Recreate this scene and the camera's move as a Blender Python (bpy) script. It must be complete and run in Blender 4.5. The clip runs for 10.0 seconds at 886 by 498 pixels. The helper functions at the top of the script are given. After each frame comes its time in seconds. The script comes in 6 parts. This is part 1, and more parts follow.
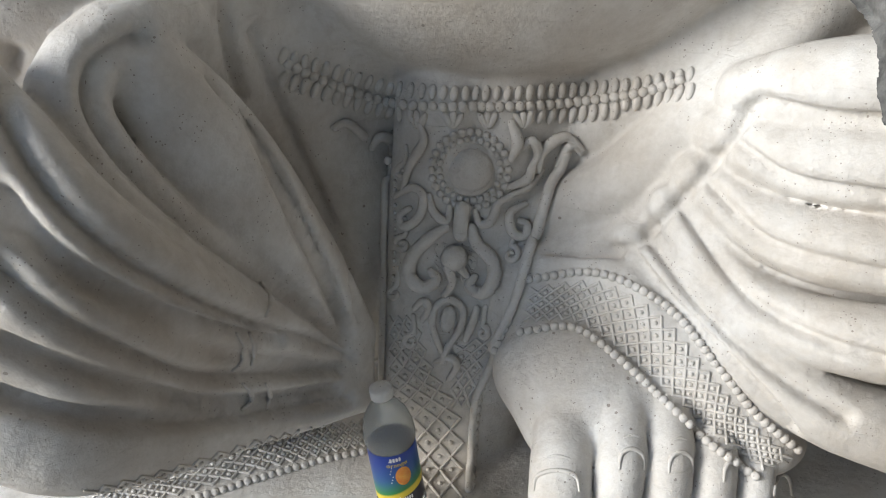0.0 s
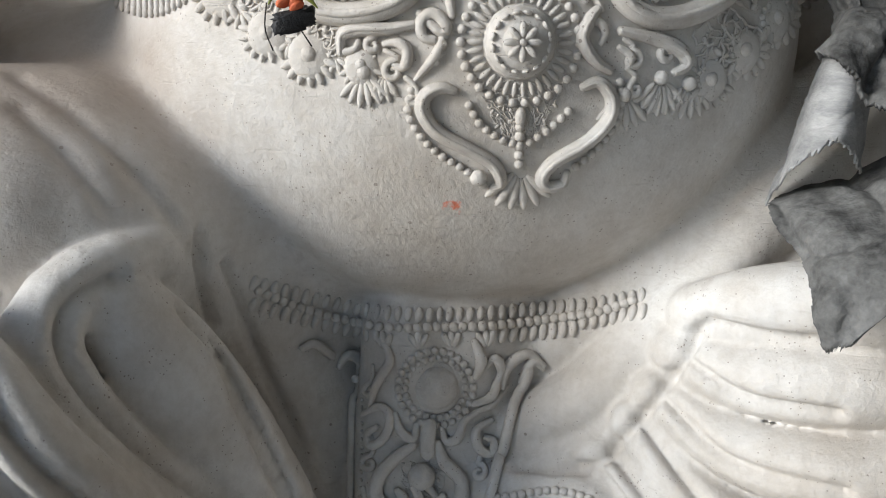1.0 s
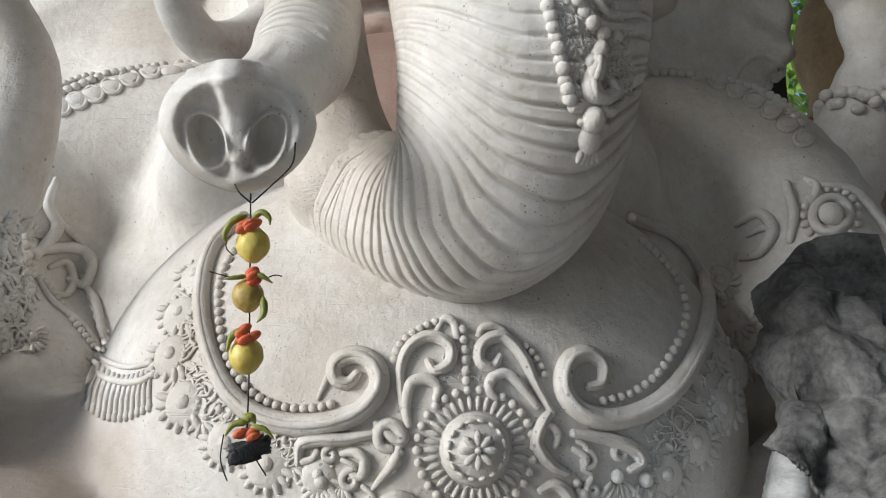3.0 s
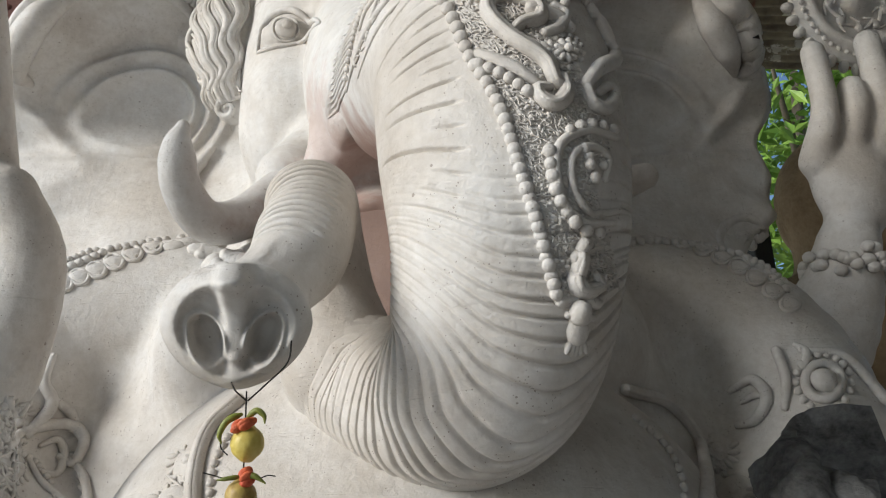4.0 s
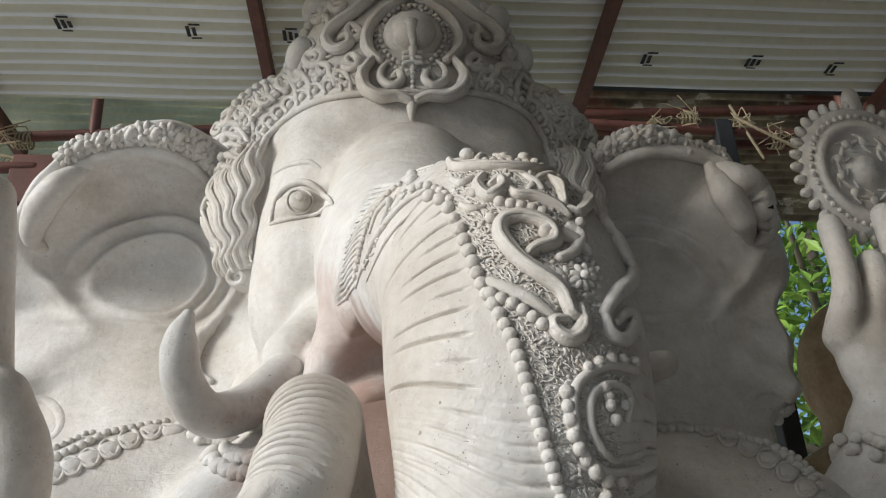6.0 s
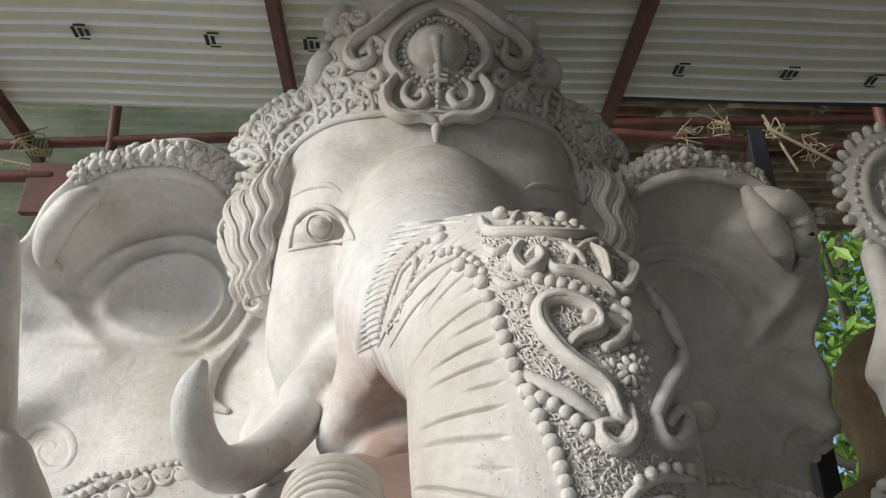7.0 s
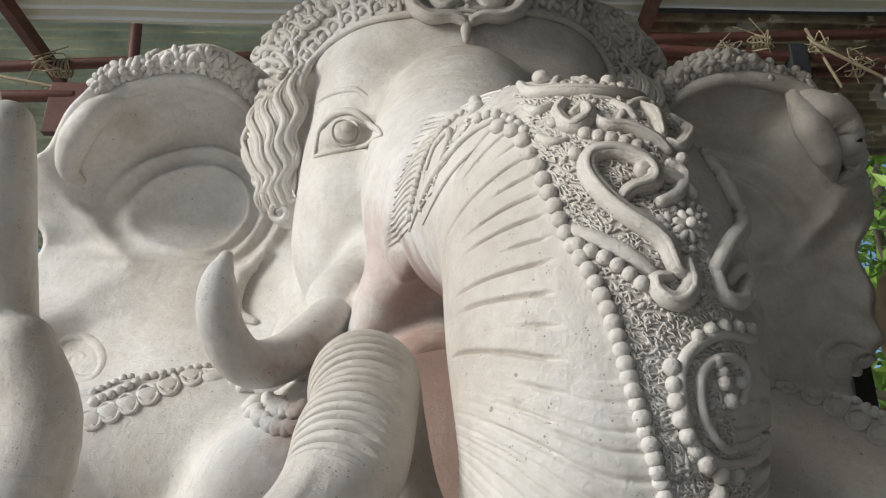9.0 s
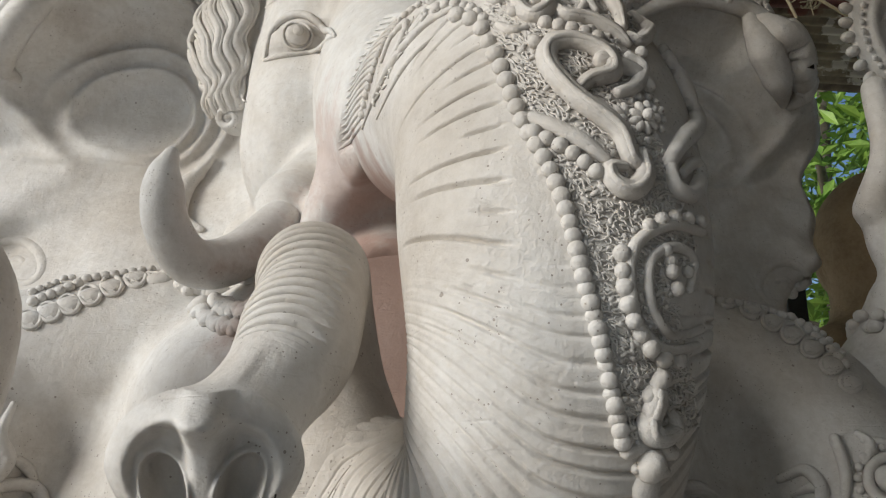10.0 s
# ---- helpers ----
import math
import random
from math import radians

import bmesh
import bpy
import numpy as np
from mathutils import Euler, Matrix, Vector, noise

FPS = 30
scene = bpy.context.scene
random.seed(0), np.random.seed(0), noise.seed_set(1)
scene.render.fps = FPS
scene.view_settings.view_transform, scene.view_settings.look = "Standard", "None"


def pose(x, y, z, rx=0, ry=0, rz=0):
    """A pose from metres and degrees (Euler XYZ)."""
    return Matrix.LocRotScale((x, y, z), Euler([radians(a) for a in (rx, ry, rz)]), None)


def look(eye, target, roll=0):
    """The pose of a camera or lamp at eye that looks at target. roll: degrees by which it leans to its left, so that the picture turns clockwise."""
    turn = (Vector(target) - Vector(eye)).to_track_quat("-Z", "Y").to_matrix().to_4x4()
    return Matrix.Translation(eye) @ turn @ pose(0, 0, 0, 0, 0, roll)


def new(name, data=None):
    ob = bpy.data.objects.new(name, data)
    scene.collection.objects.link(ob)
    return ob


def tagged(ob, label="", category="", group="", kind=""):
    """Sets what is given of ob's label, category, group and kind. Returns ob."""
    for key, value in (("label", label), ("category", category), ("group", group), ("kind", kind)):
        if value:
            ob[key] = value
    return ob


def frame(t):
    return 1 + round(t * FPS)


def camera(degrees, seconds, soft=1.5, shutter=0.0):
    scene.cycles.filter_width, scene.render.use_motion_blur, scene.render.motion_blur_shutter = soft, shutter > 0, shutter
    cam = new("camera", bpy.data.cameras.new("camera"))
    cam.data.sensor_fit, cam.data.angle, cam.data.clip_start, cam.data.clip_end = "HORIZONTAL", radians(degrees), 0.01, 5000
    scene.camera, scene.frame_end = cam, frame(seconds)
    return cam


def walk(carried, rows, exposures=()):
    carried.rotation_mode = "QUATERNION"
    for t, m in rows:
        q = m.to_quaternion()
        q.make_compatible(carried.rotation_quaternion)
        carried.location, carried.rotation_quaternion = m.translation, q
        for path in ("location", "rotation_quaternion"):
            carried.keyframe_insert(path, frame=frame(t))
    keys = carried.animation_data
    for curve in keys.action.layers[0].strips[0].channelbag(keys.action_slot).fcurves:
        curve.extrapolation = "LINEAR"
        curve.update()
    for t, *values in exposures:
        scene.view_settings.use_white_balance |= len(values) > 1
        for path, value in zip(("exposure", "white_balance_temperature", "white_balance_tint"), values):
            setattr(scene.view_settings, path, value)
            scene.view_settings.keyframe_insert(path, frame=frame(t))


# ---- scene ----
cam = camera(57.6, 10.0, 1.1)
METRES, EYE, TILT, LEAN, TURN = 0.75, 1.35, -28.0, 0.0, 0.0
ROWS = [
    (0.0, 0.0, 0.0, 0.0, 0.0, 0.0, -0.0),
    (0.5, 0.0076, -0.0251, 0.0371, -0.85, 6.64, 0.56),
    (1.0, 0.0173, -0.0543, 0.0652, -1.77, 13.15, 1.13),
    (1.5, 0.0299, -0.0795, 0.0949, -2.44, 19.27, 1.67),
    (2.0, 0.0407, -0.0967, 0.1283, -2.76, 24.81, 2.23),
    (2.5, 0.0463, -0.1048, 0.153, -2.84, 30.41, 2.72),
    (3.0, 0.0471, -0.1317, 0.1781, -2.88, 36.0, 3.09),
    (4.5, 0.0576, -0.2329, 0.2339, -2.44, 50.48, 3.96),
    (5.0, 0.0647, -0.2457, 0.2605, -2.11, 53.72, 3.86),
    (5.5, 0.0686, -0.2598, 0.2931, -2.05, 55.52, 3.41),
    (6.0, 0.0654, -0.2896, 0.382, -2.42, 55.54, 2.68),
    (7.5, 0.0431, -0.3371, 0.6154, -1.81, 54.03, 0.61),
    (8.0, 0.0431, -0.3043, 0.6105, -1.29, 53.01, 0.12),
    (8.5, 0.0327, -0.2339, 0.5925, -1.01, 51.83, -0.05),
    (9.0, 0.0327, -0.1761, 0.5715, -0.98, 50.72, -0.06),
    (9.5, 0.0363, -0.1483, 0.5549, -1.39, 49.54, -0.03),
    (10.0, 0.0312, -0.1214, 0.5434, -4.53, 45.61, 1.5),
]
walk(cam, [(t, pose(0, 0, EYE, TILT, LEAN, TURN) @ pose(METRES * x, METRES * y, METRES * z, 90 + pitch, roll, yaw)) for t, x, y, z, yaw, pitch, roll in ROWS],
     exposures=((0.0, 0.60, 6400, 10), (1.5, 0.45, 6260, 10), (3.0, 0.43, 6280, 10), (4.5, 0.18, 6430, 10), (7.5, 0.30, 6440, 10), (9.0, 0.16, 6500, 10), (10.0, 0.04, 6560, 10)))

# ---- light ----
SUN_DIR = Vector((-0.84, -0.35, 0.34)).normalized()
world = bpy.data.worlds.new("sky")
scene.world = world
world.use_nodes = True
wn = world.node_tree.nodes
sky = wn.new("ShaderNodeTexSky")
sky.sky_type, sky.sun_disc = "NISHITA", False
sky.sun_elevation = math.asin(SUN_DIR.z)
sky.sun_rotation = math.atan2(SUN_DIR.x, SUN_DIR.y)
sky.air_density, sky.dust_density, sky.ozone_density = 1.0, 1.0, 3.0
world.node_tree.links.new(sky.outputs[0], wn["Background"].inputs[0])
wn["Background"].inputs[1].default_value = 0.10
sun = new("sun", bpy.data.lights.new("sun", "SUN"))
sun.data.energy, sun.data.angle, sun.data.color = 2.8, radians(26), (1.0, 0.99, 0.95)
sun.matrix_world = look(SUN_DIR * 20, (0, 0, 0))


# ---- materials ----
def shader(name, rough=0.8, metal=0.0):
    m = bpy.data.materials.new(name)
    m.use_nodes = True
    t = m.node_tree
    b = t.nodes["Principled BSDF"]
    b.inputs["Roughness"].default_value, b.inputs["Metallic"].default_value = rough, metal
    return m, t, b


def coords(t, scale=(1, 1, 1)):
    c, mp = t.nodes.new("ShaderNodeTexCoord"), t.nodes.new("ShaderNodeMapping")
    mp.inputs["Scale"].default_value = scale
    t.links.new(c.outputs["Object"], mp.inputs[0])
    return mp.outputs[0]


def noise_tex(t, vec, scale, detail=4.0, rough=0.6):
    n = t.nodes.new("ShaderNodeTexNoise")
    n.inputs["Scale"].default_value, n.inputs["Detail"].default_value, n.inputs["Roughness"].default_value = scale, detail, rough
    t.links.new(vec, n.inputs["Vector"])
    return n.outputs["Fac"]


def ramp(t, fac, stops):
    r = t.nodes.new("ShaderNodeValToRGB")
    e = r.color_ramp.elements
    while len(e) < len(stops):
        e.new(0.5)
    for el, (p, c) in zip(e, stops):
        el.position, el.color = p, (*c, 1) if len(c) == 3 else c
    t.links.new(fac, r.inputs[0])
    return r.outputs[0]


def mix(t, fac, a, b, mode="MIX"):
    m = t.nodes.new("ShaderNodeMix")
    m.data_type, m.blend_type = "RGBA", mode
    for sock, v in ((m.inputs[0], fac), (m.inputs[6], a), (m.inputs[7], b)):
        if isinstance(v, bpy.types.NodeSocket):
            t.links.new(v, sock)
        else:
            sock.default_value = v if isinstance(v, float) else (*v, 1)
    return m.outputs[2]


def maths(t, op, a, b=0.0):
    m = t.nodes.new("ShaderNodeMath")
    m.operation = op
    for sock, v in zip(m.inputs, (a, b)):
        if isinstance(v, bpy.types.NodeSocket):
            t.links.new(v, sock)
        else:
            sock.default_value = v
    return m.outputs[0]


def bump(t, b, height, strength, distance):
    n = t.nodes.new("ShaderNodeBump")
    n.inputs["Strength"].default_value, n.inputs["Distance"].default_value = strength, distance
    t.links.new(height, n.inputs["Height"])
    t.links.new(n.outputs[0], b.inputs["Normal"])


def speckled(name, c1, c2, scale, rough=0.8, metal=0.0, depth=0.002, stretch=(1, 1, 1)):
    m, t, b = shader(name, rough, metal)
    v = coords(t, stretch)
    n1, n2 = noise_tex(t, v, scale), noise_tex(t, v, scale * 7.3, 3.0)
    f = maths(t, "ADD", maths(t, "MULTIPLY", n1, 0.7), maths(t, "MULTIPLY", n2, 0.3))
    t.links.new(ramp(t, f, [(0.32, c1), (0.68, c2)]), b.inputs["Base Color"])
    bump(t, b, n2, 0.5, depth)
    return m


def plaster_material():
    m, t, b = shader("raw_plaster", 0.52)
    b.inputs["Specular IOR Level"].default_value = 0.35
    v = coords(t)
    broad = ramp(t, noise_tex(t, v, 2.3, 5.0), [(0.34, (0.57, 0.525, 0.47)), (0.48, (0.67, 0.64, 0.60)), (0.62, (0.735, 0.725, 0.705))])
    cloudy = ramp(t, noise_tex(t, v, 9.0, 6.0, 0.7), [(0.35, (0.80, 0.78, 0.76)), (0.62, (1, 1, 1))])
    col = mix(t, 0.7, broad, cloudy, "MULTIPLY")
    # runs of water and dust
    runs = ramp(t, noise_tex(t, coords(t, (22, 22, 1.6)), 1.0, 3.0), [(0.60, (0, 0, 0)), (0.78, (1, 1, 1))])
    col = mix(t, maths(t, "MULTIPLY", runs, 0.28), col, (0.50, 0.45, 0.40))
    # dark pits, nicks and specks of dirt
    spots = None
    for sc, size, cut in ((26.0, 0.075, 0.56), (75.0, 0.12, 0.58), (150.0, 0.16, 0.55)):
        vo = t.nodes.new("ShaderNodeTexVoronoi")
        vo.inputs["Scale"].default_value = sc
        t.links.new(v, vo.inputs["Vector"])
        one = maths(t, "MULTIPLY", maths(t, "LESS_THAN", vo.outputs["Distance"], size), maths(t, "GREATER_THAN", noise_tex(t, v, sc * 0.16), cut))
        spots = one if spots is None else maths(t, "MAXIMUM", spots, one)
    col = mix(t, maths(t, "MULTIPLY", spots, 0.7), col, (0.24, 0.20, 0.17))
    # scratches and tool marks
    wv = t.nodes.new("ShaderNodeMapping")
    wv.inputs["Rotation"].default_value = (0.3, 0.5, 0.4)
    wv.inputs["Scale"].default_value = (9, 9, 120)
    t.links.new(v, wv.inputs[0])
    scratch = ramp(t, noise_tex(t, wv.outputs[0], 1.0, 2.0), [(0.66, (0, 0, 0)), (0.74, (1, 1, 1))])
    col = mix(t, maths(t, "MULTIPLY", scratch, 0.09), col, (0.36, 0.31, 0.27))
    fine = ramp(t, noise_tex(t, v, 60.0, 5.0, 0.75), [(0.30, (0.80, 0.78, 0.75)), (0.60, (1, 1, 1))])
    col = mix(t, 0.50, col, fine, "MULTIPLY")
    # flaked patches where the top skin has come away
    flake = ramp(t, noise_tex(t, v, 14.0, 9.0, 0.62), [(0.635, (0, 0, 0)), (0.655, (1, 1, 1))])
    col = mix(t, maths(t, "MULTIPLY", flake, 0.30), col, (0.50, 0.46, 0.43))
    # grey smears
    grey = ramp(t, noise_tex(t, v, 4.1, 7.0, 0.75), [(0.62, (0, 0, 0)), (0.74, (1, 1, 1))])
    col = mix(t, maths(t, "MULTIPLY", grey, 0.35), col, (0.47, 0.45, 0.43))
    # bare red clay round the mouth
    gx = t.nodes.new("ShaderNodeVectorMath")
    gx.operation = "DISTANCE"
    t.links.new(v, gx.inputs[0])
    gx.inputs[1].default_value = (0.05, 1.50, 2.07)
    far = maths(t, "ADD", gx.outputs["Value"], maths(t, "MULTIPLY", noise_tex(t, v, 13.0, 5.0), 0.28))
    clay = ramp(t, far, [(0.38, (1, 1, 1)), (0.48, (0, 0, 0))])
    col = mix(t, maths(t, "MULTIPLY", clay, 0.85), col, (0.37, 0.235, 0.185))
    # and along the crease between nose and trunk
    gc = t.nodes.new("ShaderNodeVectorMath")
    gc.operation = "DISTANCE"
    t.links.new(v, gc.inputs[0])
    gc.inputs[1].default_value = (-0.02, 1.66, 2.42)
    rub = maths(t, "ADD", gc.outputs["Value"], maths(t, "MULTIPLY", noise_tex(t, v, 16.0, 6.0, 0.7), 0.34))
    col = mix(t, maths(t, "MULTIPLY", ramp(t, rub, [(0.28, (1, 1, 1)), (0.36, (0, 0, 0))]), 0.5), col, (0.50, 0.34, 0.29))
    # brown dust on the thigh cloth, deepened: shade under the arm put into colour
    gt = t.nodes.new("ShaderNodeVectorMath")
    gt.operation = "DISTANCE"
    t.links.new(v, gt.inputs[0])
    gt.inputs[1].default_value = (-0.60, 1.25, 1.27)
    thigh_dark = maths(t, "ADD", gt.outputs["Value"], maths(t, "MULTIPLY", noise_tex(t, v, 7.0, 6.0, 0.7), 0.30))
    col = mix(t, maths(t, "MULTIPLY", ramp(t, thigh_dark, [(0.32, (1, 1, 1)), (0.54, (0, 0, 0))]), 0.65), col, (0.37, 0.30, 0.25))
    # a smear of vermilion on the belly
    gd = t.nodes.new("ShaderNodeVectorMath")
    gd.operation = "DISTANCE"
    t.links.new(v, gd.inputs[0])
    gd.inputs[1].default_value = (0.066, 1.07, 1.176)
    near = maths(t, "ADD", gd.outputs["Value"], maths(t, "MULTIPLY", noise_tex(t, v, 70.0, 3.0), 0.05))
    red = ramp(t, near, [(0.036, (1, 1, 1)), (0.042, (0, 0, 0))])
    col = mix(t, maths(t, "MULTIPLY", red, 0.85), col, (0.72, 0.16, 0.07))
    t.links.new(col, b.inputs["Base Color"])
    h = maths(t, "ADD", noise_tex(t, v, 30.0, 8.0, 0.7), maths(t, "MULTIPLY", spots, -0.35))
    h = maths(t, "SUBTRACT", h, maths(t, "ADD", maths(t, "MULTIPLY", scratch, 0.10), maths(t, "MULTIPLY", flake, 0.12)))
    bump(t, b, h, 0.55, 0.010)
    return m


PLASTER = plaster_material()
def sheet_material():
    m, t, b = shader("painted_roof_sheet", 0.42)
    v = coords(t)
    n1, n2 = noise_tex(t, v, 2.0), noise_tex(t, v, 26.0, 3.0)
    paint = ramp(t, n1, [(0.3, (0.80, 0.81, 0.79)), (0.7, (0.90, 0.90, 0.89))])
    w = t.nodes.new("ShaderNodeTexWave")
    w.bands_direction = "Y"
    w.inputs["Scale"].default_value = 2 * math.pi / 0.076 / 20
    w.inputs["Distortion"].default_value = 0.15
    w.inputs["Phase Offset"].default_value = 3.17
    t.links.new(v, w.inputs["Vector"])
    # yellowish dust tone in bands, with the ribs' light and shade put into colour
    rib_bands = maths(t, "MULTIPLY", ramp(t, w.outputs["Fac"], [(0.38, (0, 0, 0)), (0.62, (1, 1, 1))]), maths(t, "ADD", maths(t, "MULTIPLY", n2, 0.6), 0.45))
    t.links.new(mix(t, maths(t, "MULTIPLY", rib_bands, 0.75), paint, (0.60, 0.53, 0.30)), b.inputs["Base Color"])
    bump(t, b, n2, 0.2, 0.001)
    return m


SHEET = sheet_material()
def old_sheet_material():
    m, t, b = shader("rusted_roof_sheet", 0.75, 0.1)
    v = coords(t)
    col = ramp(t, noise_tex(t, v, 5.0), [(0.32, (0.10, 0.07, 0.045)), (0.66, (0.34, 0.28, 0.18))])
    rust = ramp(t, noise_tex(t, v, 2.6, 6.0), [(0.50, (0, 0, 0)), (0.56, (1, 1, 1))])
    col = mix(t, maths(t, "MULTIPLY", rust, 0.8), col, (0.20, 0.065, 0.04))
    bare = ramp(t, noise_tex(t, coords(t, (1.0, 1.6, 1.0)), 3.7, 7.0, 0.6), [(0.56, (0, 0, 0)), (0.59, (1, 1, 1))])
    col = mix(t, maths(t, "MULTIPLY", bare, 0.85), col, (0.62, 0.57, 0.46))
    t.links.new(col, b.inputs["Base Color"])
    bump(t, b, noise_tex(t, v, 36.0, 3.0), 0.5, 0.002)
    return m


SHEET_OLD = old_sheet_material()
SHEET_GREEN = speckled("weathered_green_sheet", (0.44, 0.44, 0.28), (0.84, 0.80, 0.58), 4.0, 0.5)
SHEET_GREEN.node_tree.nodes["Principled BSDF"].inputs["Transmission Weight"].default_value = 0.8
SHEET_GREEN.node_tree.nodes["Principled BSDF"].inputs["Roughness"].default_value = 0.9
RUST_STEEL = speckled("red_oxide_steel", (0.085, 0.028, 0.018), (0.17, 0.06, 0.04), 9.0, 0.6)
BLACK = speckled("black_ink", (0.015, 0.015, 0.015), (0.03, 0.03, 0.03), 20.0, 0.7)
EARTH = speckled("packed_earth", (0.50, 0.48, 0.43), (0.64, 0.62, 0.57), 2.0, 0.95, 0.0, 0.01)
FLOOR = speckled("bounce_floor", (0.26, 0.24, 0.215), (0.42, 0.39, 0.355), 3.0, 0.95, 0.0, 0.006)
# dark, low-bounce colour for the added light-blocking walls
BLOCKER_DARK = speckled("dark_blocker", (0.09, 0.085, 0.08), (0.16, 0.15, 0.14), 2.5, 0.9, 0.0, 0.004)


# ---- mesh helpers ----
def mesh_of(name, verts, quads, mat, smooth=True):
    me = bpy.data.meshes.new(name)
    verts, quads = np.asarray(verts, np.float32), np.asarray(quads, np.int32)
    me.vertices.add(len(verts))
    me.vertices.foreach_set("co", verts.ravel())
    me.loops.add(quads.size)
    me.loops.foreach_set("vertex_index", quads.ravel())
    me.polygons.add(len(quads))
    me.polygons.foreach_set("loop_start", np.arange(0, quads.size, quads.shape[1], dtype=np.int32))
    me.polygons.foreach_set("use_smooth", np.full(len(quads), smooth))
    me.update(calc_edges=True)
    me.validate()
    me.materials.append(mat)
    return me


def part(name, bm, mat, parent=None, label="", smooth=False):
    me = bpy.data.meshes.new(name)
    bm.to_mesh(me)
    bm.free()
    me.materials.append(mat)
    if smooth:
        me.polygons.foreach_set("use_smooth", np.full(len(me.polygons), True))
    ob = new(name, me)
    ob.parent = parent
    return tagged(ob, label) if label else ob


def block(bm, lo, hi, bevel=0.0):
    m = Matrix.LocRotScale([(a + b) / 2 for a, b in zip(lo, hi)], None, [b - a for a, b in zip(lo, hi)])
    r = bmesh.ops.create_cube(bm, size=1.0, matrix=m)
    if bevel:
        es = list({e for vv in r["verts"] for e in vv.link_edges})
        bmesh.ops.bevel(bm, geom=es, offset=bevel, segments=2, affect="EDGES", profile=0.5)
    return bm


def spline(points, n):
    """Catmull-Rom through rows of any width, n samples."""
    p = np.asarray(points, float)
    p = np.vstack([2 * p[0] - p[1], p, 2 * p[-1] - p[-2]])
    u = np.linspace(0, len(p) - 3 - 1e-6, n)
    i = u.astype(int)
    f = (u - i)[:, None]
    a, b, c, d = p[i], p[i + 1], p[i + 2], p[i + 3]
    return 0.5 * (2 * b + (c - a) * f + (2 * a - 5 * b + 4 * c - d) * f ** 2 + (3 * b - 3 * c + d - a) * f ** 3)


class Clay:
    """Collects quads for one mesh."""

    def __init__(self):
        self.v, self.q, self.n = [], [], 0

    def add(self, verts, quads):
        self.v.append(np.asarray(verts, float))
        self.q.append(np.asarray(quads, int) + self.n)
        self.n += len(verts)

    def grid(self, pts, closed_u=False):
        """pts[v, u, 3]"""
        a, b = pts.shape[:2]
        idx = np.arange(a * b).reshape(a, b)
        nx = np.roll(idx, -1, 1) if closed_u else idx[:, 1:]
        cu = idx if closed_u else idx[:, :-1]
        q = np.stack([cu[:-1], nx[:-1], nx[1:], cu[1:]], -1).reshape(-1, 4)
        self.add(pts.reshape(-1, 3), q)
        return pts.reshape(-1, 3), q

    def tube(self, pts, radii, ns=8, flat=None, squash=1.0):
        """A swept round bar with rounded ends; flat: normals along which it is squashed."""
        pts = np.asarray(pts, float)
        r = np.broadcast_to(np.asarray(radii, float), len(pts)).copy()
        t = np.gradient(pts, axis=0)
        t /= np.linalg.norm(t, axis=1)[:, None] + 1e-9
        ends = (0.55, 0.88)
        p0 = [pts[0] - t[0] * r[0] * 0.9, pts[0] - t[0] * r[0] * 0.75, pts[0] - t[0] * r[0] * 0.4]
        p1 = [pts[-1] + t[-1] * r[-1] * 0.4, pts[-1] + t[-1] * r[-1] * 0.75, pts[-1] + t[-1] * r[-1] * 0.9]
        pts2 = np.vstack([p0, pts, p1])
        r2 = np.concatenate([r[0] * np.array([0.05, 0.6, 0.9]), r, r[-1] * np.array([0.9, 0.6, 0.05])])
        t2 = np.vstack([t[:1]] * 3 + [t] + [t[-1:]] * 3)
        if flat is None:
            n = np.zeros_like(t2)
            ref = np.array([0.0, -1.0, 0.3])
            for i in range(len(t2)):
                ref = ref - t2[i] * ref.dot(t2[i])
                ref /= np.linalg.norm(ref) + 1e-9
                n[i] = ref
        else:
            f = np.asarray(flat, float)
            n = np.vstack([f[:1]] * 3 + [f] + [f[-1:]] * 3)
            n = n - t2 * (n * t2).sum(1)[:, None]
            n /= np.linalg.norm(n, axis=1)[:, None] + 1e-9
        bn = np.cross(t2, n)
        a = np.linspace(0, 2 * np.pi, ns, endpoint=False)
        ring = (np.cos(a)[None, :, None] * n[:, None] * squash + np.sin(a)[None, :, None] * bn[:, None]) * r2[:, None, None]
        self.grid(pts2[:, None] + ring, True)

    def blob(self, c, axes, rough=False):
        """An ellipsoid with three axis vectors."""
        v, q = CRUMB if rough else BALL
        self.add(v @ np.asarray(axes, float) + np.asarray(c, float), q)


def _ball(n):
    g = np.tan(np.linspace(-1, 1, n + 1) * math.pi / 4)
    vs, qs, k = [], [], 0
    for ax in range(3):
        for s in (-1, 1):
            a, b = np.meshgrid(g, g, indexing="ij")
            p = np.zeros((n + 1, n + 1, 3))
            p[..., ax], p[..., (ax + 1) % 3], p[..., (ax + 2) % 3] = s, a, b
            p /= np.linalg.norm(p, axis=-1)[..., None]
            idx = np.arange((n + 1) ** 2).reshape(n + 1, n + 1) + k
            q = np.stack([idx[:-1, :-1], idx[1:, :-1], idx[1:, 1:], idx[:-1, 1:]], -1).reshape(-1, 4)
            qs.append(q if s > 0 else q[:, ::-1])
            vs.append(p.reshape(-1, 3))
            k += (n + 1) ** 2
    u, inv = np.unique(np.vstack(vs).round(6), axis=0, return_inverse=True)
    return u, inv.ravel()[np.vstack(qs)]


BALL, CRUMB = _ball(4), _ball(2)


